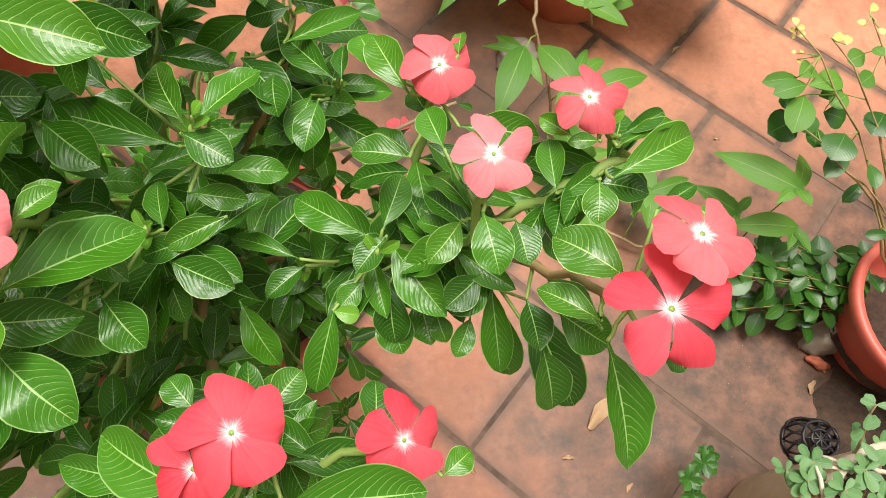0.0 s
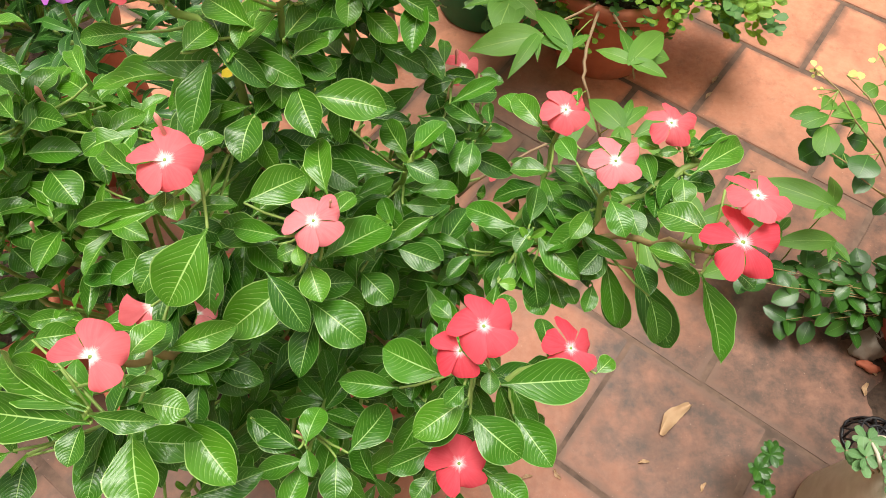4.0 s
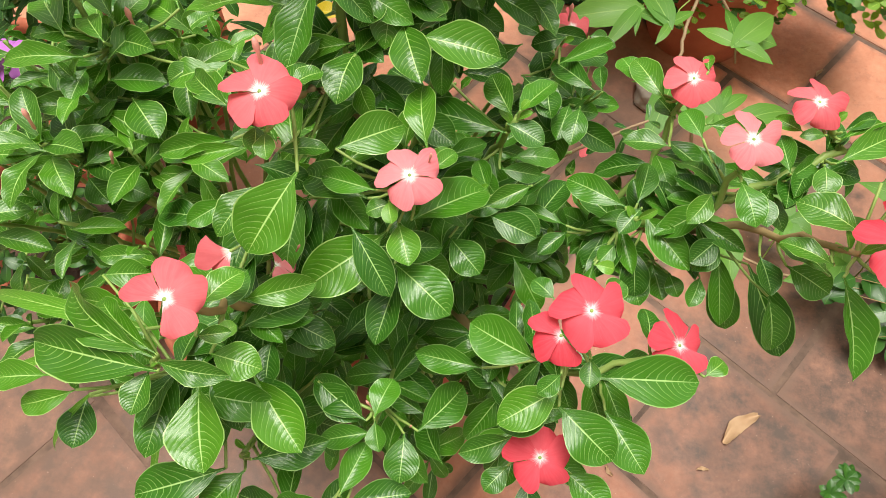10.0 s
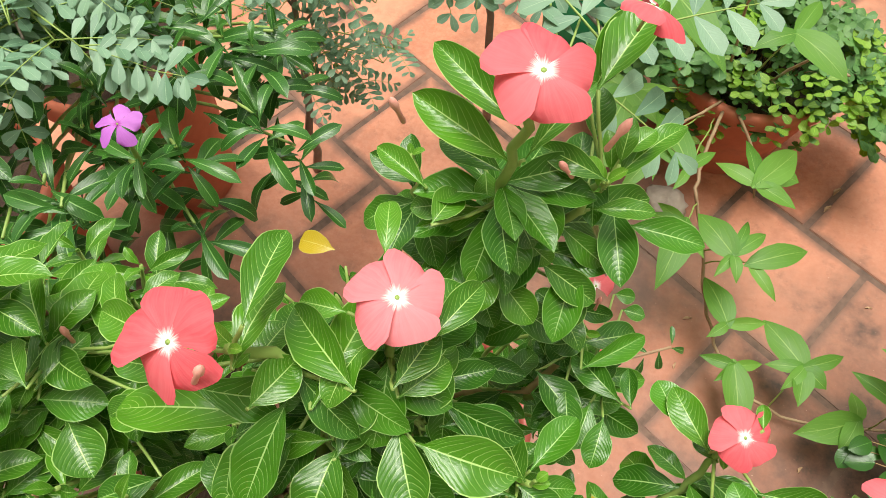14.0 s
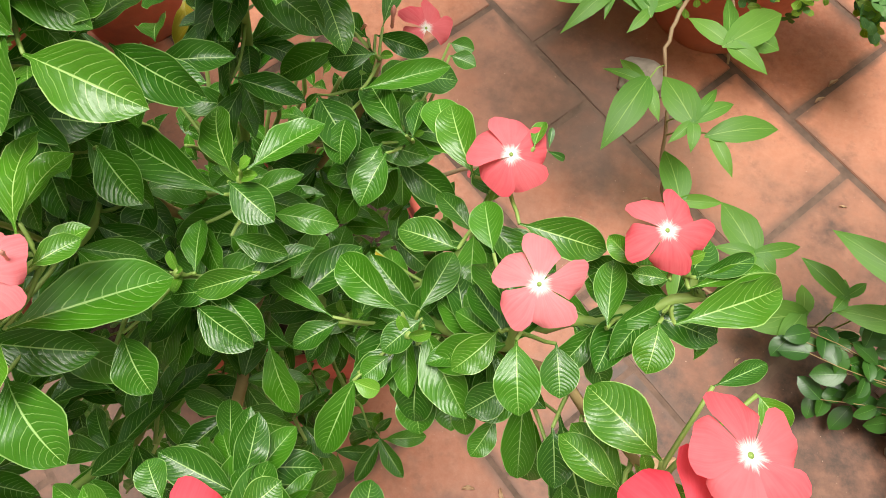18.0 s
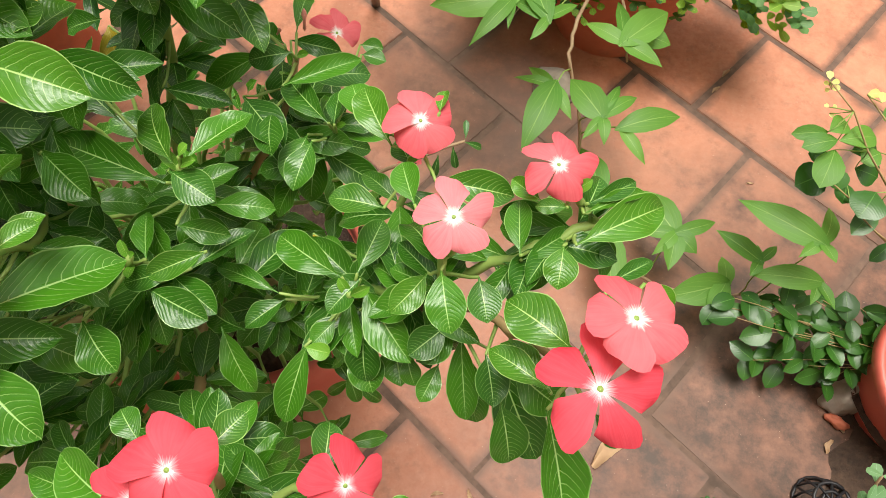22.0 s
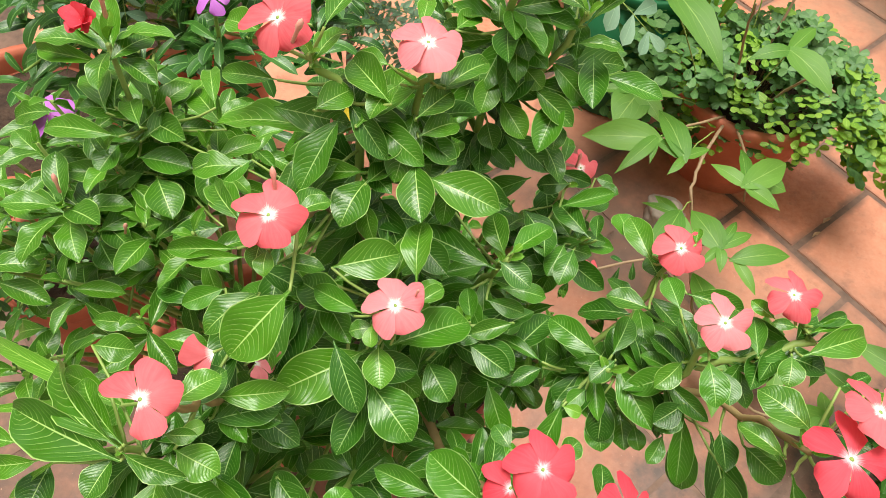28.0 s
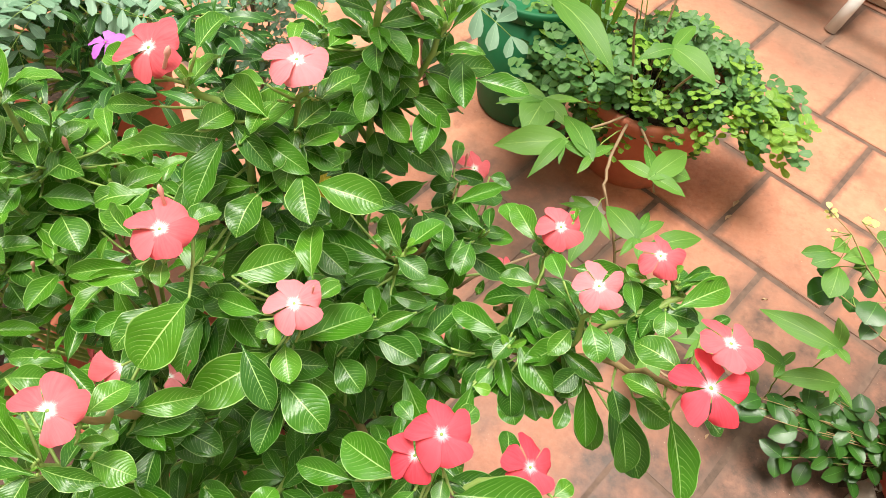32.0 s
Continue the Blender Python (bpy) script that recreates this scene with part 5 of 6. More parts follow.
def frond_mesh(pairs, size, curve):
    j = Joined()
    line = []
    for n in range(pairs + 1):
        t = n / pairs
        line.append(Vector((t, 0, -curve * t * t)))
    j.add(tube("rachis", line, 0.010, 0.004, STEM, 5), Matrix())
    for n in range(1, pairs + 1):
        p = line[n]
        k = size * (1.0 if n < pairs else 0.9) * (0.75 + 0.35 * math.sin(math.pi * n / (pairs + 0.6)))
        for s in (-1, 1):
            if n == pairs and s == 1:
                d = Vector((1, 0, -0.3))
            else:
                d = Vector((0.35, s, -0.15))
            j.add(LEAFLET, frame_of(p, d, (0, 0, 1), s * 12) @ Matrix.Scale(k, 4))
    ob = j.done("frond", None)
    me = ob.data
    bpy.data.objects.remove(ob)
    return me


FRONDS = [frond_mesh(p, s, c) for p, s, c in ((5, 0.29, 0.20), (6, 0.26, 0.35), (5, 0.31, 0.12))]


def shrub(at, top, label, crowns, seed, reach=(0.06, 0.092)):
    ob = thing("leafy_shrub", (0, 0, 0), label, "shrub", "grey-green shrubs")
    rnd = random.Random(seed)
    part("trunk", tube("trunk", bent(at, top, 0, 8, 0.008, rnd), 0.010, 0.004, GREYBARK), ob)
    for (x, y, z), n, spread in crowns:
        c = Vector((x, y, z))
        foot = Vector(at).lerp(Vector(top), rnd.uniform(0.6, 0.95))
        tw = bent(foot, c, 0.02, 6, 0.006, rnd)
        part("twig", tube("twig", tw, 0.0026, 0.0012, GREYBARK, 5), ob)
        for k in range(n):
            p = c + Vector((rnd.gauss(0, 1) * spread[0], rnd.gauss(0, 1) * spread[1], rnd.gauss(0, 1) * spread[2]))
            part("twig", tube("twig", bent(tw[rnd.randrange(3, 7)], p, 0.01, 3, 0.003, rnd), 0.0014, 0.0007, STEM, 4), ob)
            for q in range(2):
                d = heading(rnd.uniform(0, 360), rnd.uniform(-35, 30))
                part("frond", FRONDS[rnd.randrange(3)], ob, frame_of(p, d, (0, -0.1, 1), rnd.uniform(-25, 25)) @ Matrix.Scale(rnd.uniform(*reach), 4))
    return ob


shrub((-0.98, 1.16, 0.0), (-0.66, 0.84, 0.80), "grey-green shrub with paired oval leaflets", (
    ((-0.64, 0.70, 0.83), 14, (0.06, 0.04, 0.02)), ((-0.54, 0.74, 0.82), 14, (0.06, 0.04, 0.02)), ((-0.46, 0.76, 0.81), 6, (0.05, 0.04, 0.02)),
    ((-0.53, 0.61, 0.86), 9, (0.05, 0.03, 0.015)), ((-0.45, 0.62, 0.85), 9, (0.04, 0.03, 0.015)),
    ((-0.80, 0.80, 0.82), 9, (0.08, 0.06, 0.03)), ((-0.62, 0.92, 0.78), 14, (0.10, 0.07, 0.03)), ((-0.85, 1.05, 0.76), 10, (0.10, 0.10, 0.04))), 4)
shrub((-0.50, 1.06, 0.0), (-0.42, 1.02, 0.62), "slender grey-green sapling with paired oval leaflets", (
    ((-0.47, 0.97, 0.65), 7, (0.04, 0.04, 0.02)), ((-0.40, 1.00, 0.64), 8, (0.04, 0.04, 0.02)), ((-0.33, 1.00, 0.64), 8, (0.04, 0.04, 0.02)),
    ((-0.37, 0.98, 0.50), 8, (0.05, 0.03, 0.05)), ((-0.34, 1.00, 0.44), 7, (0.04, 0.03, 0.05)), ((-0.50, 1.02, 0.50), 4, (0.03, 0.03, 0.04)), ((-0.46, 1.25, 0.60), 8, (0.08, 0.06, 0.04))), 6, (0.055, 0.08))
shrub((-0.16, 1.30, 0.0), (-0.14, 1.05, 0.74), "grey-green sapling with paired oval leaflets", (
    ((-0.22, 0.90, 0.79), 3, (0.04, 0.03, 0.02)), ((-0.14, 0.88, 0.84), 4, (0.03, 0.03, 0.02)), ((-0.07, 0.89, 0.84), 7, (0.03, 0.03, 0.02)),
    ((0.01, 0.91, 0.845), 9, (0.035, 0.03, 0.02)), ((0.045, 0.92, 0.81), 6, (0.025, 0.03, 0.02)), ((-0.24, 1.18, 0.62), 10, (0.06, 0.05, 0.05)), ((-0.13, 1.20, 0.64), 10, (0.06, 0.05, 0.05)), ((-0.28, 0.98, 0.74), 3, (0.04, 0.03, 0.02)), ((-0.05, 1.10, 0.72), 2, (0.08, 0.05, 0.04)), ((0.015, 0.60, 0.985), 2, (0.012, 0.012, 0.01))), 9)


# ---------------------------------------------------------------- vine pot
pot((0.360, 1.395, 0.0), 0.178, 0.125, 0.265, "red clay pot overgrown by clover-like leaves and a trailing vine", CLAY, 0.86)
tub = thing("green_tub", (0.05, 1.53, 0.0), "dark green plastic tub behind the vine pot", "tub")
part("body", lathe("tub_body", [(0.12, 0.0), (0.125, 0.01), (0.150, 0.35), (0.140, 0.348), (0.10, 0.32)], DARKGREEN), tub)
part("rim", lathe("tub_rim", [(0.143, 0.346), (0.154, 0.348), (0.158, 0.38), (0.150, 0.385), (0.143, 0.346)], DARKGREEN, closed=False), tub)
SMALL = [leaf_mesh("leaflet", LEAF_CLOVER, 0.68, 0.05, 0.08, 0, 0.35, 0.55, 4, 4), leaf_mesh("leaflet", LEAF_CLOVER, 0.74, 0.02, 0.14, 0, 0.35, 0.55, 4, 4),
         leaf_mesh("leaflet", LEAF_LIME, 0.6, 0.04, 0.08, 0, 0.35, 0.55, 4, 4)]
cover = thing("ground_cover_plant", (0, 0, 0), "dense plant of small rounded leaflets spilling over a clay pot", "potted plant")
CLO = Joined()
rc = random.Random(12)


def clover(at, size, tilt):
    """Four rounded leaflets in a cross."""
    up = Vector((rc.uniform(-tilt, tilt), rc.uniform(-tilt, tilt) - 0.15, 1)).normalized()
    turn = rc.uniform(0, 90)
    for k in range(4):
        d = heading(turn + 90 * k + rc.uniform(-12, 12), rc.uniform(-15, 15))
        d = (d - up * d.dot(up)).normalized()
        CLO.add(SMALL[rc.randrange(2)], frame_of(at, d, up, rc.uniform(-15, 15)) @ Matrix.Scale(size * rc.uniform(0.85, 1.1), 4))


def feather(at, az, length, mesh, size):
    """A short arching stalk with paired leaflets."""
    d0 = heading(az, rc.uniform(-15, 20))
    side = Vector((-d0.y, d0.x, 0)).normalized()
    for k in range(3):
        p = Vector(at) + d0 * (length * k / 3) - Vector((0, 0, 0.006 * k * k))
        for q in (-1, 1):
            CLO.add(mesh, frame_of(p, side * q + d0 * 0.55 + Vector((0, 0, rc.uniform(-0.25, 0.25))), (0, -0.15, 1), rc.uniform(-20, 20)) @ Matrix.Scale(size * rc.uniform(0.8, 1.15), 4))


for n in range(560):
    a, r = rc.uniform(0, 2 * math.pi), math.sqrt(rc.random()) * rc.uniform(0.88, 1.08)
    x, y = 0.388 + 0.208 * r * math.cos(a), 1.378 + 0.160 * r * math.sin(a)
    z = 0.262 + 0.13 * (1 - r * r) + rc.uniform(-0.055, 0.03) - (0.02 if r > 0.95 else 0)
    front = math.sin(a) < -0.35 and r > 0.72
    right = math.cos(a) > 0.55 and r > 0.75
    if n % 14 == 0:
        part("stem", tube("stem", bent((0.36 + 0.4 * (x - 0.36), 1.34 + 0.4 * (y - 1.34), 0.24), (x, y, z), 0.02, 4, 0.004, rc), 0.0013, 0.0008, PINKSTEM, 4), cover)
    if rc.random() < (0.32 if front else 0.30 if right else 0.15):
        feather((x, y, z), math.degrees(a) + rc.uniform(-40, 40), 0.05, SMALL[2], 0.024)
    else:
        clover((x, y, z), rc.uniform(0.016, 0.024), 0.55)
for n in range(210):
    # thin sprays that hang past the pot, and greens round the tub behind it
    if n % 4 == 1:
        p = Vector((0.575 + rc.uniform(-0.02, 0.10), 1.33 + rc.uniform(-0.08, 0.14), 0.235 + rc.uniform(-0.05, 0.06)))
    else:
        p = Vector((0.13 + rc.uniform(-0.11, 0.14), 1.40 + rc.uniform(-0.16, 0.16), 0.30 + rc.uniform(-0.14, 0.10)))
    feather(p, rc.uniform(-80, 60), 0.05, SMALL[2 if rc.random() < (0.55 if n % 4 == 1 else 0.12) else 0], 0.030)
CLO.done("small_leaves", cover, "rounded dark and lime-green leaflets")


LOBES = [leaf_mesh("lobe", LEAF_VINE, 0.46, ar, fo, wa, 1.15, 0.85, rows=10, cols=4, stalk=0.0, twist=tw)
         for ar, fo, wa, tw in ((0.10, 0.15, 0.05, 0.2), (0.06, 0.25, 0.08, -0.2), (0.14, 0.10, 0.04, 0.0))]
VINE_LINE = []
vine = thing("trailing_vine", (0, 0, 0), "trailing vine with pale green lobed leaves, creeping over the tiles", "vine")
for pts, r0, r1 in ((((0.30, 1.22, 0.26), (0.27, 1.10, 0.275), (0.267, 1.045, 0.25), (0.31, 0.98, 0.18), (0.33, 0.92, 0.13), (0.375, 0.83, 0.08), (0.42, 0.77, 0.05), (0.52, 0.74, 0.03), (0.62, 0.745, 0.03), (0.72, 0.76, 0.05), (0.86, 0.74, 0.07)), 0.0036, 0.0026),
                    (((0.30, 1.25, 0.26), (0.20, 1.10, 0.33), (0.16, 1.06, 0.30)), 0.003, 0.002), (((0.33, 1.22, 0.26), (0.36, 1.08, 0.30), (0.37, 1.05, 0.25)), 0.003, 0.002),
                    (((0.30, 1.30, 0.26), (0.26, 1.25, 0.45), (0.24, 1.20, 0.56)), 0.003, 0.002), (((0.36, 1.30, 0.26), (0.40, 1.22, 0.45), (0.42, 1.15, 0.47)), 0.003, 0.002),
                    (((0.32, 1.32, 0.26), (0.34, 1.42, 0.50), (0.36, 1.45, 0.60)), 0.003, 0.002)):
    line = sum([bent(a, b, 0, 4, 0.003, rc)[:-1] for a, b in zip(pts, pts[1:])], []) + [Vector(pts[-1])]
    VINE_LINE += line
    part("stem", tube("stem", line, r0, r1, PINKSTEM), vine)


def vine_leaf(at, *lobes):
    """A lobed leaf: each lobe spreads from the stalk's end by azimuth, slope, length in cm and width to length."""
    rnd = random.Random(int(1e4 * (at[0] + 2 * at[1])))
    leaf = None
    for az, el, cm, w in sorted(lobes, key=lambda q: -q[2]):
        me = LOBES[rnd.randrange(len(LOBES))]
        d = heading(az, el)
        k = max(0.42, min(1.7, 0.84 * w / 0.46))
        m = frame_of(Vector(at) - d * 0.10 * cm / 100, d, (0, -0.3, 1), rnd.uniform(-9, 9)) @ Matrix.Diagonal((1.10 * cm / 100, k * cm / 100, cm / 100, 1))
        if leaf is None:
            leaf = part("leaf", me, vine, m)
            first = m.inverted()
        else:
            part("lobe", me, leaf, first @ m)
    foot = (0.33 + 0.35 * (at[0] - 0.33), 1.34 + 0.35 * (at[1] - 1.34), 0.25)
    if at[2] < 0.34:
        foot = min(VINE_LINE, key=lambda p: (p - Vector(at)).length)
    part("petiole", tube("petiole", bent(foot, at, 0.012, 6, 0.002, rnd), 0.0016, 0.0012, STEM, 5), vine)


vine_leaf((0.110, 1.136, 0.360), (154, -7, 9.8, 0.41), (206, -7, 9.1, 0.31), (36, -7, 7.9, 0.33), (251, -7, 9.7, 0.96), (309, -7, 7.8, 0.57))
vine_leaf((0.156, 0.975, 0.420), (193, -7, 12.4, 0.57), (244, -7, 10.2, 0.31), (274, -6, 5.3, 0.30))
vine_leaf((0.213, 0.970, 0.400), (118, -7, 12.7, 0.44), (161, -7, 7.0, 0.36), (236, -7, 4.6, 0.43), (44, -7, 6.8, 0.35))
vine_leaf((0.346, 1.026, 0.320), (103, -7, 10.2, 0.27), (150, -7, 7.5, 0.48), (54, -7, 12.3, 0.52), (337, -7, 7.5, 0.53))
vine_leaf((0.381, 1.088, 0.280), (356, -7, 5.6, 1.00))
vine_leaf((0.250, 0.953, 0.270), (170, -7, 7.0, 0.31), (147, -7, 6.0, 0.42), (256, -7, 13.4, 0.47), (314, -7, 6.6, 0.42))
vine_leaf((0.341, 0.924, 0.250), (129, -7, 9.9, 0.65), (74, -7, 8.2, 0.27), (46, -7, 8.1, 0.40), (240, -6, 5.4, 0.41), (283, -7, 5.1, 0.51))
vine_leaf((0.380, 0.931, 0.220), (30, -7, 12.2, 0.44), (308, -7, 7.5, 0.38))
vine_leaf((0.373, 0.843, 0.150), (116, -7, 10.1, 0.62), (19, -7, 7.5, 0.39), (225, -7, 4.7, 0.53))
vine_leaf((0.407, 0.789, 0.100), (280, -7, 12.2, 0.53), (175, -7, 6.1, 0.49), (18, -7, 5.7, 0.45), (225, -7, 4.8, 0.44))
vine_leaf((0.519, 0.808, 0.120), (130, -7, 10.6, 0.66), (184, -7, 6.5, 0.47), (234, -7, 6.1, 0.47), (29, -7, 8.2, 0.40), (324, -7, 5.1, 0.89), (269, -7, 7.2, 0.64))
vine_leaf((0.619, 0.741, 0.100), (204, -7, 11.1, 0.62), (98, -7, 5.2, 0.77), (246, -7, 7.1, 0.60))
vine_leaf((0.676, 0.743, 0.300), (155, -7, 13.1, 0.42), (73, -7, 8.4, 0.40), (231, -7, 4.3, 0.53), (299, -7, 3.3, 0.74))
vine_leaf((0.725, 0.730, 0.200), (183, -7, 10.6, 0.47), (262, -7, 4.2, 0.54), (298, -7, 5.0, 0.45))
vine_leaf((0.632, 0.745, 0.200), (146, -7, 8.3, 0.46), (86, -7, 3.2, 0.47), (52, -7, 4.9, 0.41), (242, -7, 3.2, 0.75))
vine_leaf((0.098, 1.185, 0.550), (311, -7, 18.6, 0.38), (57, -7, 16.1, 0.22), (152, -6, 4.5, 0.75))
vine_leaf((0.093, 1.433, 0.550), (295, -7, 14.4, 0.38))
vine_leaf((0.254, 1.487, 0.550), (34, -7, 12.9, 0.48), (103, -7, 15.0, 0.23), (300, -7, 5.2, 0.56))
vine_leaf((0.271, 1.421, 0.500), (47, -7, 17.7, 0.36), (110, -7, 9.3, 0.28), (347, -7, 8.1, 0.46))
vine_leaf((0.325, 1.183, 0.500), (321, -7, 10.8, 0.60), (212, -7, 7.5, 0.49), (66, -7, 10.6, 0.33))
lily = thing("strappy_plant", (0.19, 1.42, 0.30), "upright strappy green stalks behind the clover", "potted plant")
STRAP = leaf_mesh("stalk", LEAF_STALK, 0.034, 0.03, 0.3, 0, 0.4, 0.15, 8, 2)
for n in range(12):
    part("stalk", STRAP, lily, frame_of((rc.uniform(-.03, .03), rc.uniform(-.03, .03), 0), heading(rc.uniform(0, 360), rc.uniform(70, 86)), (0, -1, 0.2)) @ Matrix.Scale(rc.uniform(0.24, 0.36), 4))
stone = tagged(new("stone", rock_mesh("stone", 0.05, 0.042, 0.035, 3)), "smooth grey stone against the clay pot", "stone")
stone.location = (0.268, 1.150, 0.0)

# ---------------------------------------------------------------- far corner
kerb = tagged(new("kerb", box_mesh("kerb", 2.6, 0.5, 0.05, KERB, 0.01)), "stained low cement kerb at the edge of the tiles", "kerb", kind="structure")
kerb.matrix_world = Matrix.Translation((0.62, 2.83, 0.022)) @ Matrix.Rotation(math.atan2(-0.30, 0.52), 4, 'Z')
rack = thing("pipe_rack", (0, 0, 0), "low white plastic-pipe rack holding pots", "plant rack")
for a, b in (((0.56, 2.41, 0.15), (1.25, 1.935, 0.15)), ((0.72, 2.63, 0.15), (1.40, 2.165, 0.15)), ((0.948, 2.086, 0.0), (0.99, 2.112, 0.15)), ((1.14, 2.34, 0.0), (1.14, 2.34, 0.15)), ((0.99, 2.112, 0.15), (1.14, 2.344, 0.15))):
    part("pipe", tube("pipe", [a, b], 0.019, 0.019, WHITEPIPE, 14), rack)
pot((0.62, 2.44, 0.163), 0.14, 0.125, 0.22, "green plastic tub on the pipe rack", GREENPLASTIC, name="green_tub", group="")
pot((0.87, 2.29, 0.163), 0.14, 0.12, 0.24, "brick-red plastic pot on the pipe rack", PLASTIC)

# ---------------------------------------------------------------- right edge
bowl = pot((0.985, 0.625, 0.0), 0.145, 0.10, 0.17, "shallow brick-red plastic bowl planter", PLASTIC, 0.35, "bowl_planter")
rocky = tagged(new("stone", rock_mesh("stone", 0.034, 0.026, 0.040, 8)), "rough pale broken stone beside the bowl planter", "stone")
rocky.matrix_world = pose(0.866, 0.606, 0.0, 0, 0, 40)
tagged(new("spilled_soil", sheet("spilled_soil", 14, 14, lambda u, v: (0.80 + 0.5 * u, 0.30 + 0.42 * v, 0.004 + 0.03 * max(0, noise.noise((u * 5, v * 5, 2)) + 0.25 * math.sin(math.pi * u) * math.sin(math.pi * v)) - (0.02 if u < 0.1 + 0.1 * noise.noise((v * 6, 0, 0)) or v > 0.93 or v < 0.05 else 0)), SOIL)), "spilled dark potting soil with bits of husk", "soil", kind="stuff")
creeper = thing("round_leaf_creeper", (0, 0, 0), "low creeper with small dark round leaves", "creeper")
CRE = [leaf_mesh("leaf", LEAF_DARK, w, 0.06, 0.2, 0, 0.7, 0.55, 6, 4) for w in (0.62, 0.70)]


def creeper_leaf(at):
    """A dark pointed leaf on a wiry stem from the bowl."""
    az = rc.uniform(150, 290)
    d = heading(az, rc.uniform(-25, 5))
    L = rc.uniform(0.040, 0.054)
    base = Vector(at) - d * L * 0.5
    part("leaf", CRE[rc.randrange(2)], creeper, frame_of(base, d, (0, -0.3, 1), rc.uniform(-25, 25)) @ Matrix.Scale(L, 4))
    line = bent((0.90, 0.66, 0.09), base, 0.012, 6, 0.004, rc)
    for k in (4, 5):
        part("leaf", CRE[k - 4], creeper, frame_of(line[k], heading(az + (70 if k == 4 else -70), rc.uniform(-20, 10)), (0, -0.3, 1), rc.uniform(-25, 25)) @ Matrix.Scale(L * 0.8, 4))
    part("stem", tube("stem", line, 0.0010, 0.0007, BARK, 4), creeper)


creeper_leaf((0.596, 0.683, 0.150))
creeper_leaf((0.600, 0.658, 0.140))
creeper_leaf((0.643, 0.686, 0.140))
creeper_leaf((0.674, 0.670, 0.130))
creeper_leaf((0.655, 0.628, 0.090))
creeper_leaf((0.665, 0.649, 0.120))
creeper_leaf((0.702, 0.722, 0.150))
creeper_leaf((0.704, 0.694, 0.140))
creeper_leaf((0.742, 0.714, 0.140))
creeper_leaf((0.728, 0.674, 0.130))
creeper_leaf((0.722, 0.644, 0.100))
creeper_leaf((0.775, 0.649, 0.100))
creeper_leaf((0.750, 0.636, 0.080))
creeper_leaf((0.734, 0.613, 0.040))
creeper_leaf((0.783, 0.620, 0.060))
creeper_leaf((0.787, 0.676, 0.120))
creeper_leaf((0.809, 0.650, 0.090))
creeper_leaf((0.819, 0.605, 0.050))
creeper_leaf((0.800, 0.721, 0.150))
creeper_leaf((0.810, 0.673, 0.130))
creeper_leaf((0.841, 0.656, 0.110))
creeper_leaf((0.840, 0.697, 0.140))
creeper_leaf((0.848, 0.722, 0.150))
creeper_leaf((0.680, 0.613, 0.050))
creeper_leaf((0.691, 0.621, 0.060))
creeper_leaf((0.860, 0.686, 0.150))
creeper_leaf((0.583, 0.664, 0.130))
creeper_leaf((0.800, 0.710, 0.120))
creeper_leaf((0.689, 0.721, 0.100))
creeper_leaf((0.789, 0.709, 0.080))
bright = thing("oval_leaf_shrub", (0, 0, 0), "young shrub with bright oval leaves and pale yellow tips", "shrub")
OVAL_LINE = []
BRI = [leaf_mesh("leaf", LEAF_VINE, 0.5, 0.1, 0.15, 0, 0.6, 0.7, 6, 4), leaf_mesh("leaf", LEAF_DARK, 0.55, 0.1, 0.15, 0, 0.6, 0.7, 6, 4), leaf_mesh("leaf", LEAF_CREAM, 0.5, 0.05, 0.15, 0, 0.6, 0.6, 4, 4)]
for b in ((0.597, 0.890, 0.468), (0.657, 0.897, 0.45), (0.64, 0.80, 0.38), (0.712, 0.935, 0.46), (0.70, 0.76, 0.36)):
    OVAL_LINE += bent((0.93, 0.66, 0.12), b, 0.05, 8, 0.006, rc)
    part("stem", tube("stem", OVAL_LINE[-9:], 0.0028, 0.001, BARK, 5), bright)


def oval_leaf(at, az, el, cm, w, k):
    """k: 0 bright, 1 dark, 2 a pale young tip."""
    d = heading(az, el)
    part("leaf", BRI[k], bright, frame_of(at, d, (0, -0.3, 1), rc.uniform(-12, 12)) @ Matrix.Diagonal((cm / 100, cm / 100 * min(2.0, w / 0.52), cm / 100, 1)))
    part("stem", tube("stem", bent(min(OVAL_LINE, key=lambda p: (p - Vector(at)).length), at, 0.0, 3, 0.001, rc), 0.0009, 0.0006, STEM, 4), bright)


oval_leaf((0.620, 0.847, 0.420), 193, -7, 5.0, 0.47, 0)
oval_leaf((0.633, 0.837, 0.420), 203, -7, 5.1, 0.60, 0)
oval_leaf((0.635, 0.836, 0.420), 23, -7, 6.1, 0.59, 0)
oval_leaf((0.616, 0.840, 0.430), 45, -6, 3.6, 0.85, 0)
oval_leaf((0.640, 0.835, 0.400), 254, -7, 6.5, 0.67, 0)
oval_leaf((0.704, 0.845, 0.400), 217, -7, 3.2, 1.01, 0)
oval_leaf((0.641, 0.841, 0.380), 189, -7, 2.6, 0.98, 1)
oval_leaf((0.653, 0.826, 0.360), 215, -7, 5.5, 0.88, 1)
oval_leaf((0.669, 0.845, 0.390), 31, -6, 4.6, 0.70, 1)
oval_leaf((0.707, 0.793, 0.380), 243, -7, 4.9, 0.99, 1)
oval_leaf((0.727, 0.790, 0.350), 236, -7, 6.1, 0.50, 1)
oval_leaf((0.678, 0.813, 0.360), 263, -7, 3.4, 0.98, 1)
oval_leaf((0.652, 0.829, 0.370), 292, -8, 3.8, 0.88, 1)
oval_leaf((0.686, 0.833, 0.370), 352, -7, 3.5, 1.09, 1)
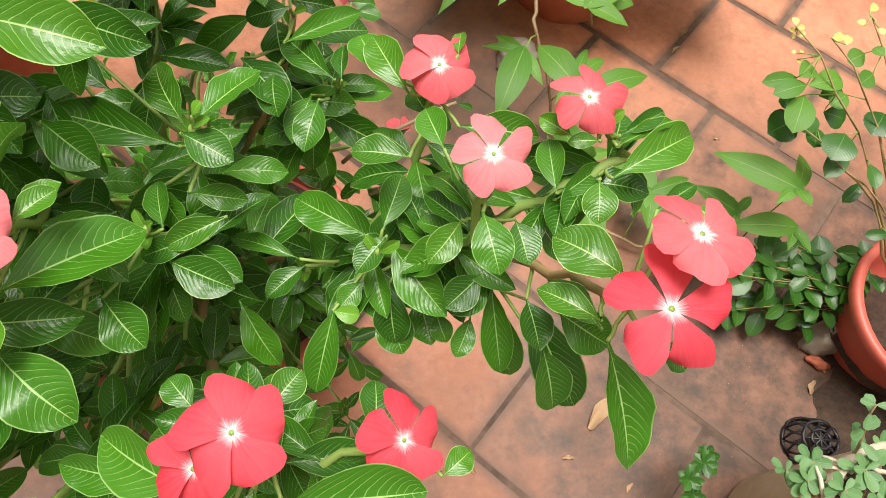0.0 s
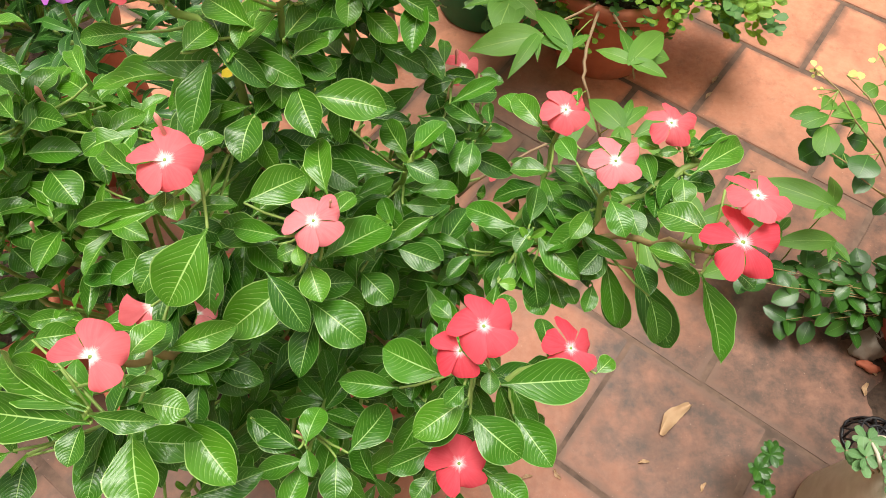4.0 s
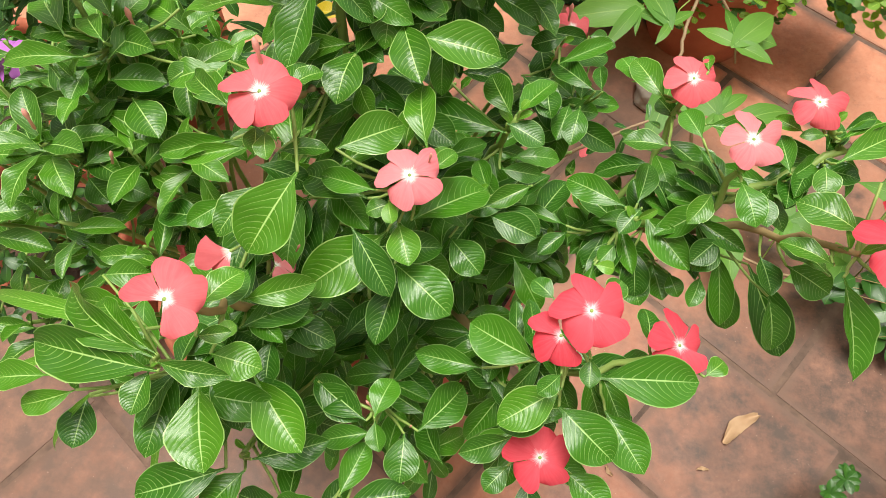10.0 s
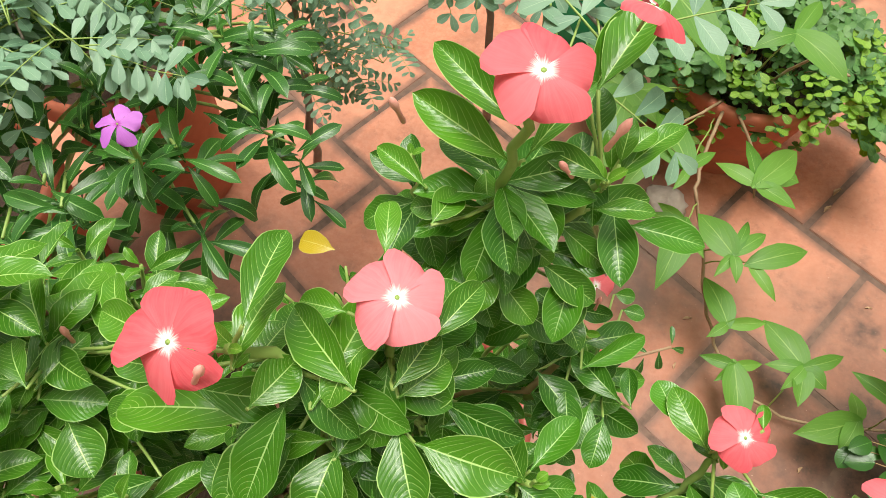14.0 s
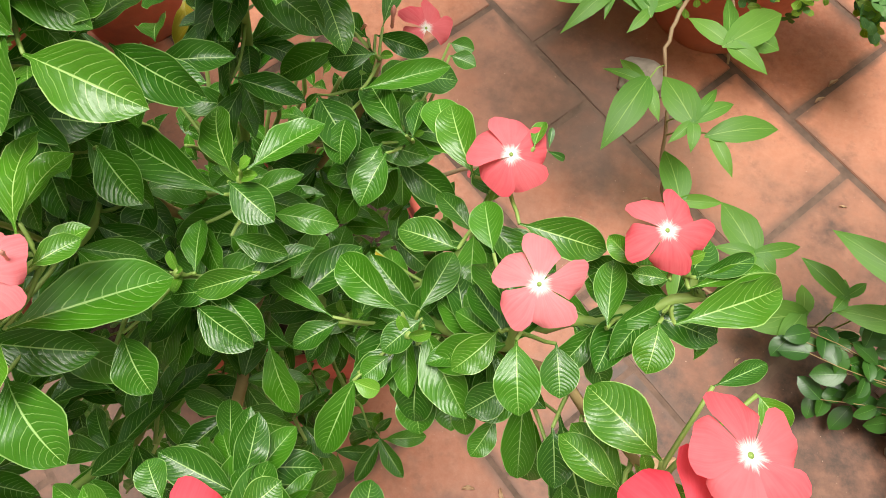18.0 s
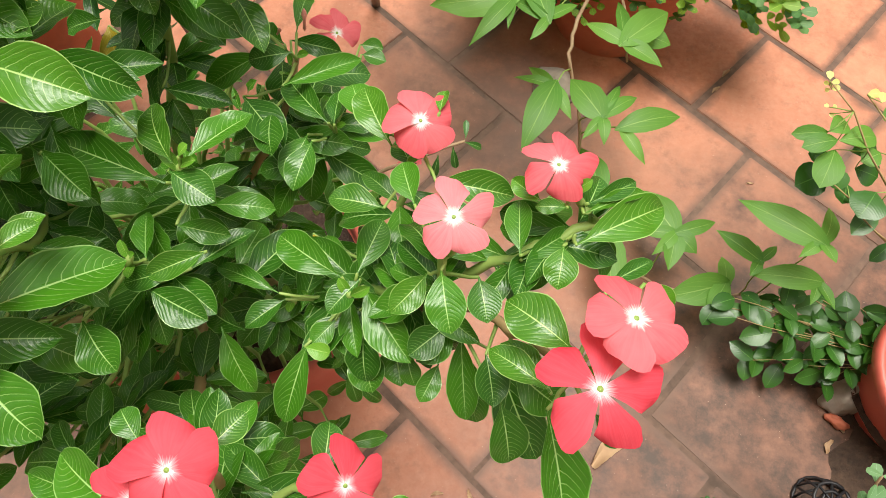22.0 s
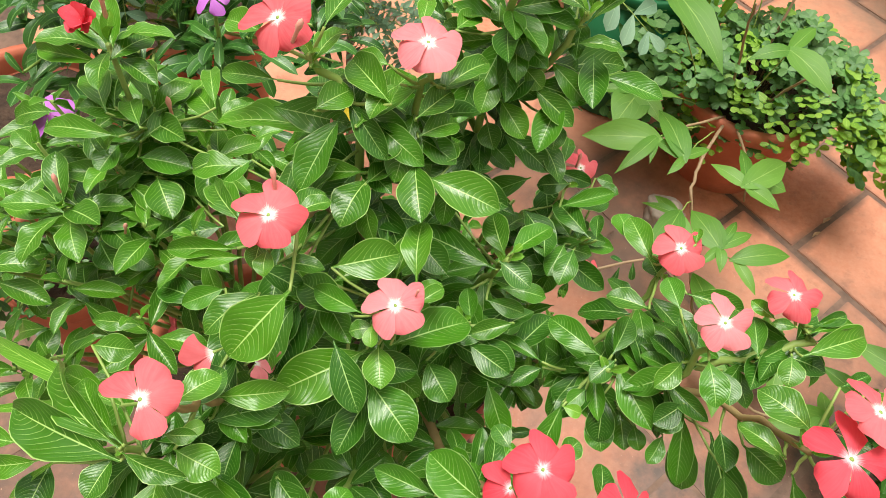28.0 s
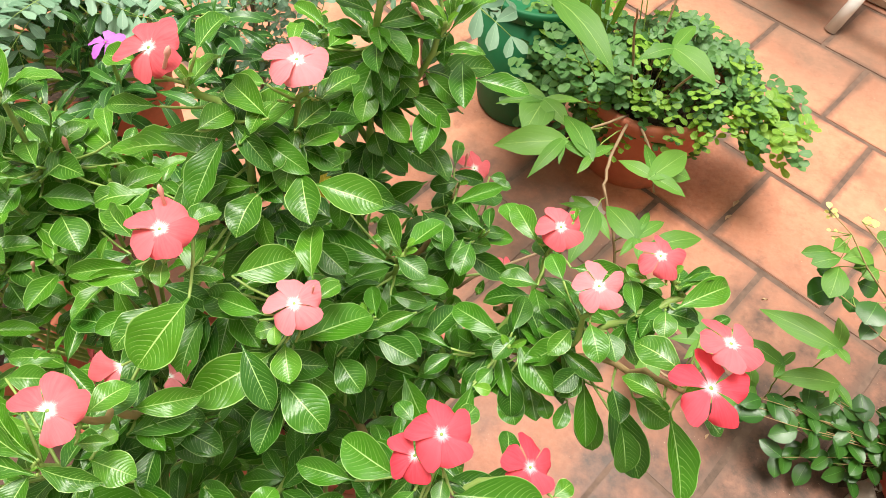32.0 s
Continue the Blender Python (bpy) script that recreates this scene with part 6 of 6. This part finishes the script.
oval_leaf((0.595, 0.892, 0.470), 87, -7, 1.7, 0.62, 2)
oval_leaf((0.600, 0.894, 0.460), 180, -7, 0.8, 1.00, 2)
oval_leaf((0.602, 0.895, 0.460), 35, -7, 1.6, 0.56, 2)
oval_leaf((0.606, 0.893, 0.450), 196, -8, 0.7, 1.22, 2)
oval_leaf((0.608, 0.894, 0.450), 33, -7, 1.7, 0.54, 2)
oval_leaf((0.657, 0.897, 0.450), 25, -7, 2.3, 0.63, 2)
oval_leaf((0.610, 0.872, 0.440), 146, -8, 0.7, 0.98, 2)
oval_leaf((0.615, 0.872, 0.440), 45, -7, 0.9, 0.84, 2)
oval_leaf((0.616, 0.870, 0.430), 337, -7, 0.8, 0.94, 2)
oval_leaf((0.669, 0.879, 0.460), 74, -8, 2.2, 0.68, 2)
oval_leaf((0.711, 0.945, 0.460), 52, -7, 2.3, 0.60, 2)
oval_leaf((0.699, 0.918, 0.460), 114, -5, 1.2, 1.12, 2)
oval_leaf((0.720, 0.917, 0.460), 305, -5, 1.2, 1.11, 2)
oval_leaf((0.732, 0.872, 0.420), 224, -6, 2.9, 1.14, 0)
oval_leaf((0.724, 0.906, 0.420), 213, -8, 3.0, 1.13, 0)
oval_leaf((0.736, 0.887, 0.440), 131, -6, 1.9, 1.58, 0)
oval_leaf((0.770, 0.838, 0.380), 240, -6, 4.4, 1.00, 1)
for n in range(14):
    p = OVAL_LINE[-9 * rc.randrange(1, 6) + rc.randrange(3, 7)] + Vector((rc.uniform(0.01, 0.07), rc.uniform(-0.05, 0.03), rc.uniform(-0.03, 0.02)))
    oval_leaf(tuple(p), rc.uniform(0, 360), rc.uniform(-30, 10), rc.uniform(2.8, 4.2), 0.5, 1 if n % 3 else 0)
bag = thing("grow_bag", (0.785, 0.250, 0.0), "pale torn grow bag with dry husk round its rim", "grow bag")
part("body", lathe("bag_body", [(0.105, 0.0), (0.120, 0.02), (0.124, 0.25), (0.130, 0.300), (0.122, 0.305), (0.112, 0.25)], HUSK, 44, 0.035, closed=False), bag)
part("soil", lathe("bag_soil", [(0.115, 0.255), (0.06, 0.270), (0.01, 0.265)], SOIL, 24), bag)
for n in range(26):
    a = rc.uniform(0, 6.28)
    p = Vector((0.112 * math.cos(a), 0.112 * math.sin(a), 0.285))
    part("husk_strip", tube("husk", bent(p, p + Vector((rc.uniform(-.06, .06), rc.uniform(-.06, .06), rc.uniform(0, .03))), 0.01, 4, 0.003, rc), 0.0045, 0.002, HUSK, 5), bag)
succ = thing("succulent_plant", (0, 0, 0), "small succulent with scalloped grey-green leaves", "succulent")


def scalloped(width):
    """A fleshy leaf of length 1 along +x with a scalloped rim."""
    def at(u, v):
        q = 2 * v - 1
        w = width / 2 * (u ** 0.85 * (1.02 - u) ** 0.42) * 1.55 * (1 + 0.13 * abs(math.sin(u * 11)) * abs(q))
        return (u, q * w, 0.05 * u * (1 - u) + 0.16 * abs(q) ** 1.4 * w)
    return sheet("leaf", 16, 4, at, LEAF_SUCC)


SUC = [scalloped(w) for w in (0.62, 0.74)]


def rosette(at, n, size, tall=0.0):
    """Pairs of leaves up a short fleshy stalk."""
    foot = Vector((0.785 + 0.6 * (at[0] - 0.785), 0.250 + 0.6 * (at[1] - 0.250), min(0.26, at[2] - 0.01)))
    line = bent(foot, at, 0.0, 8, 0.002, rc)
    part("stem", tube("stem", line, 0.0024, 0.0016, PINKSTEM, 6), succ)
    turn = rc.uniform(0, 180)
    for k in range(n):
        p = line[8 - int(tall * (k // 2))] if tall else Vector(at) - Vector((0, 0, 0.003 * (k // 2)))
        d = heading(turn + 180 * (k % 2) + 90 * (k // 2 % 2) + (k // 4) * 40 + rc.uniform(-15, 15), rc.uniform(-5, 25))
        part("leaf", SUC[k % 2], succ, frame_of(p, d, (0, -0.2, 1), rc.uniform(-15, 15)) @ Matrix.Scale(size * (0.62 + 0.38 * min(1, k / 4)) * rc.uniform(0.9, 1.1), 4))


rosette((0.690, 0.405, 0.39), 10, 0.027, 1.6)
for at, n, size in (((0.645, 0.318, 0.31), 10, 0.027), ((0.660, 0.345, 0.30), 8, 0.024), ((0.630, 0.330, 0.29), 6, 0.022), ((0.685, 0.312, 0.32), 8, 0.027), ((0.715, 0.340, 0.32), 8, 0.028),
                    ((0.675, 0.280, 0.32), 8, 0.028), ((0.735, 0.30, 0.32), 8, 0.028), ((0.775, 0.335, 0.32), 8, 0.028), ((0.785, 0.28, 0.32), 8, 0.030), ((0.73, 0.235, 0.33), 8, 0.030),
                    ((0.67, 0.225, 0.31), 8, 0.028), ((0.82, 0.23, 0.32), 8, 0.030), ((0.71, 0.20, 0.32), 8, 0.028), ((0.755, 0.372, 0.30), 6, 0.024)):
    rosette(at, n, size)
weedlet = thing("small_weed", (0, 0, 0), "low dark weed sprouting beside the grow bag", "weed")
for x, y, z in ((0.585, 0.345, 0.15), (0.565, 0.320, 0.14), (0.600, 0.362, 0.12), (0.58, 0.30, 0.12)):
    part("stem", tube("stem", bent((0.62, 0.345, 0.0), (x, y, z), 0.01, 5, 0.002, rc), 0.0013, 0.0009, STEM, 5), weedlet)
    for k in range(8):
        part("leaf", CRE[k % 2], weedlet, frame_of((x, y, z), heading(k * 47, rc.uniform(-20, 20)), (0, -0.2, 1), rc.uniform(-15, 15)) @ Matrix.Scale(rc.uniform(0.016, 0.024), 4))
scrap = tagged(new("brick_scrap", rock_mesh("brick_scrap", 0.020, 0.010, 0.010, 5)), "small orange-red chip of broken clay", "clay chip")
scrap.data.materials.clear()
scrap.data.materials.append(CLAY)
scrap.matrix_world = pose(0.862, 0.565, 0.004, 0, 0, -25)
net = thing("net_pot", (0.827, 0.421, 0.0), "small black plastic net pot lying upside down", "net pot")
for k in range(12):
    a = k * math.pi / 6
    for lean in (0.42, -0.42):
        part("bar", tube("bar", [((0.040 - 0.010 * q * q) * math.cos(a + lean * q), (0.040 - 0.010 * q * q) * math.sin(a + lean * q), 0.004 + 0.046 * q) for q in (0.0, 0.5, 1.0)], 0.0022, 0.0022, BLACKPLASTIC, 5), net)
for z, r in ((0.004, 0.041), (0.050, 0.030), (0.051, 0.016)):
    part("hoop", tube("hoop", [(r * math.cos(q * 0.3307), r * math.sin(q * 0.3307), z) for q in range(20)], 0.0030, 0.0030, BLACKPLASTIC, 5), net)
for k in range(4):
    a = k * math.pi / 4
    part("spoke", tube("spoke", [(0.03 * math.cos(a), 0.03 * math.sin(a), 0.050), (-0.03 * math.cos(a), -0.03 * math.sin(a), 0.050)], 0.0024, 0.0024, BLACKPLASTIC, 5), net)

# ---------------------------------------------------------------- bits on the floor
CURL = sheet("dry_leaf", 14, 6, lambda u, v: (0.07 * (u - 0.5), 0.024 * (v - 0.5) * (1 - 0.7 * abs(2 * u - 1) ** 1.6) + 0.007 * math.sin(3.4 * u) + 0.003 * noise.noise((u * 6, v * 3, 1)),
                                             0.003 + 0.012 * abs(2 * v - 1.2) ** 1.5 * (0.6 + 0.4 * math.sin(9 * u)) + 0.005 * abs(noise.noise((u * 5, v * 4, 4)))), DRYLEAF)
dry = tagged(new("dry_leaf", CURL), "curled dry brown leaf lying on the tiles", "dry leaf", "dry leaves")
dry.matrix_world = pose(0.478, 0.430, 0.0, 0, 0, 48) @ Matrix.Diagonal((1.25, 1.1, 0.8, 1))
for x, y, az, s in ((0.415, 0.345, 10, 0.3), (0.52, 0.31, 60, 0.28), (0.255, 0.31, 130, 0.3), (0.345, 0.905, 20, 0.25), (0.33, 0.80, 80, 0.2), (0.30, 0.74, 0, 0.3), (0.57, 0.66, 60, 0.2), (0.70, 1.02, 10, 0.2), (0.62, 1.24, 50, 0.35), (0.64, 1.29, 55, 0.4), (-0.28, 0.09, 30, 0.5), (0.20, 0.30, 20, 0.3), (0.85, 0.52, 70, 0.4), (0.88, 0.50, 10, 0.5), (0.87, 0.56, 120, 0.35)):
    o = tagged(new("dry_leaf", CURL), "small dry plant scrap on the tiles", "dry leaf", "dry leaves")
    o.matrix_world = pose(x, y, 0.0005, 0, 0, az) @ Matrix.Scale(s, 4)
weed = thing("grass_tuft", (0, 0, 0), "long thin grass blades growing out of the periwinkle pot", "grass")
GRASS = leaf_mesh("blade", LEAF_YOUNG, 0.07, 0.10, 0.5, 0, 0.6, 0.3, 8, 2)
for p, az, el, L in (((-0.165, 0.188, 0.875), 173, -22, 0.17), ((-0.181, 0.145, 0.875), 222, -45, 0.065), ((-0.150, 0.140, 0.84), 250, -60, 0.08), ((-0.20, 0.20, 0.80), 200, -10, 0.12)):
    part("stalk", tube("stalk", bent((-0.15, 0.40, 0.34), p, 0.02, 8, 0.004, rc), 0.0012, 0.0012, STEM, 5), weed)
    part("blade", GRASS, weed, frame_of(p, heading(az, el), (0, -0.2, 1)) @ Matrix.Scale(L, 4))

# a withered sprig that leans out of the coral periwinkle
for at, az, el, cm in (((0.150, 0.565, 0.655), 20, -40, 2.2), ((0.150, 0.568, 0.656), 100, 15, 1.8), ((0.140, 0.560, 0.652), 300, -60, 2.4), ((0.132, 0.556, 0.648), 150, -20, 2.0), ((0.128, 0.552, 0.645), 260, -65, 2.6), ((0.110, 0.545, 0.635), 210, -30, 2.4)):
    blade(bush, at, az, el, cm, 1.1, [MAUVE_LEAVES[2]])
part("stem", tube("stem", bent((0.05, 0.52, 0.60), (0.150, 0.566, 0.655), 0.01, 6, 0.003, rc), 0.0022, 0.0014, PINKSTEM, 6), bush)

lay_tiles()
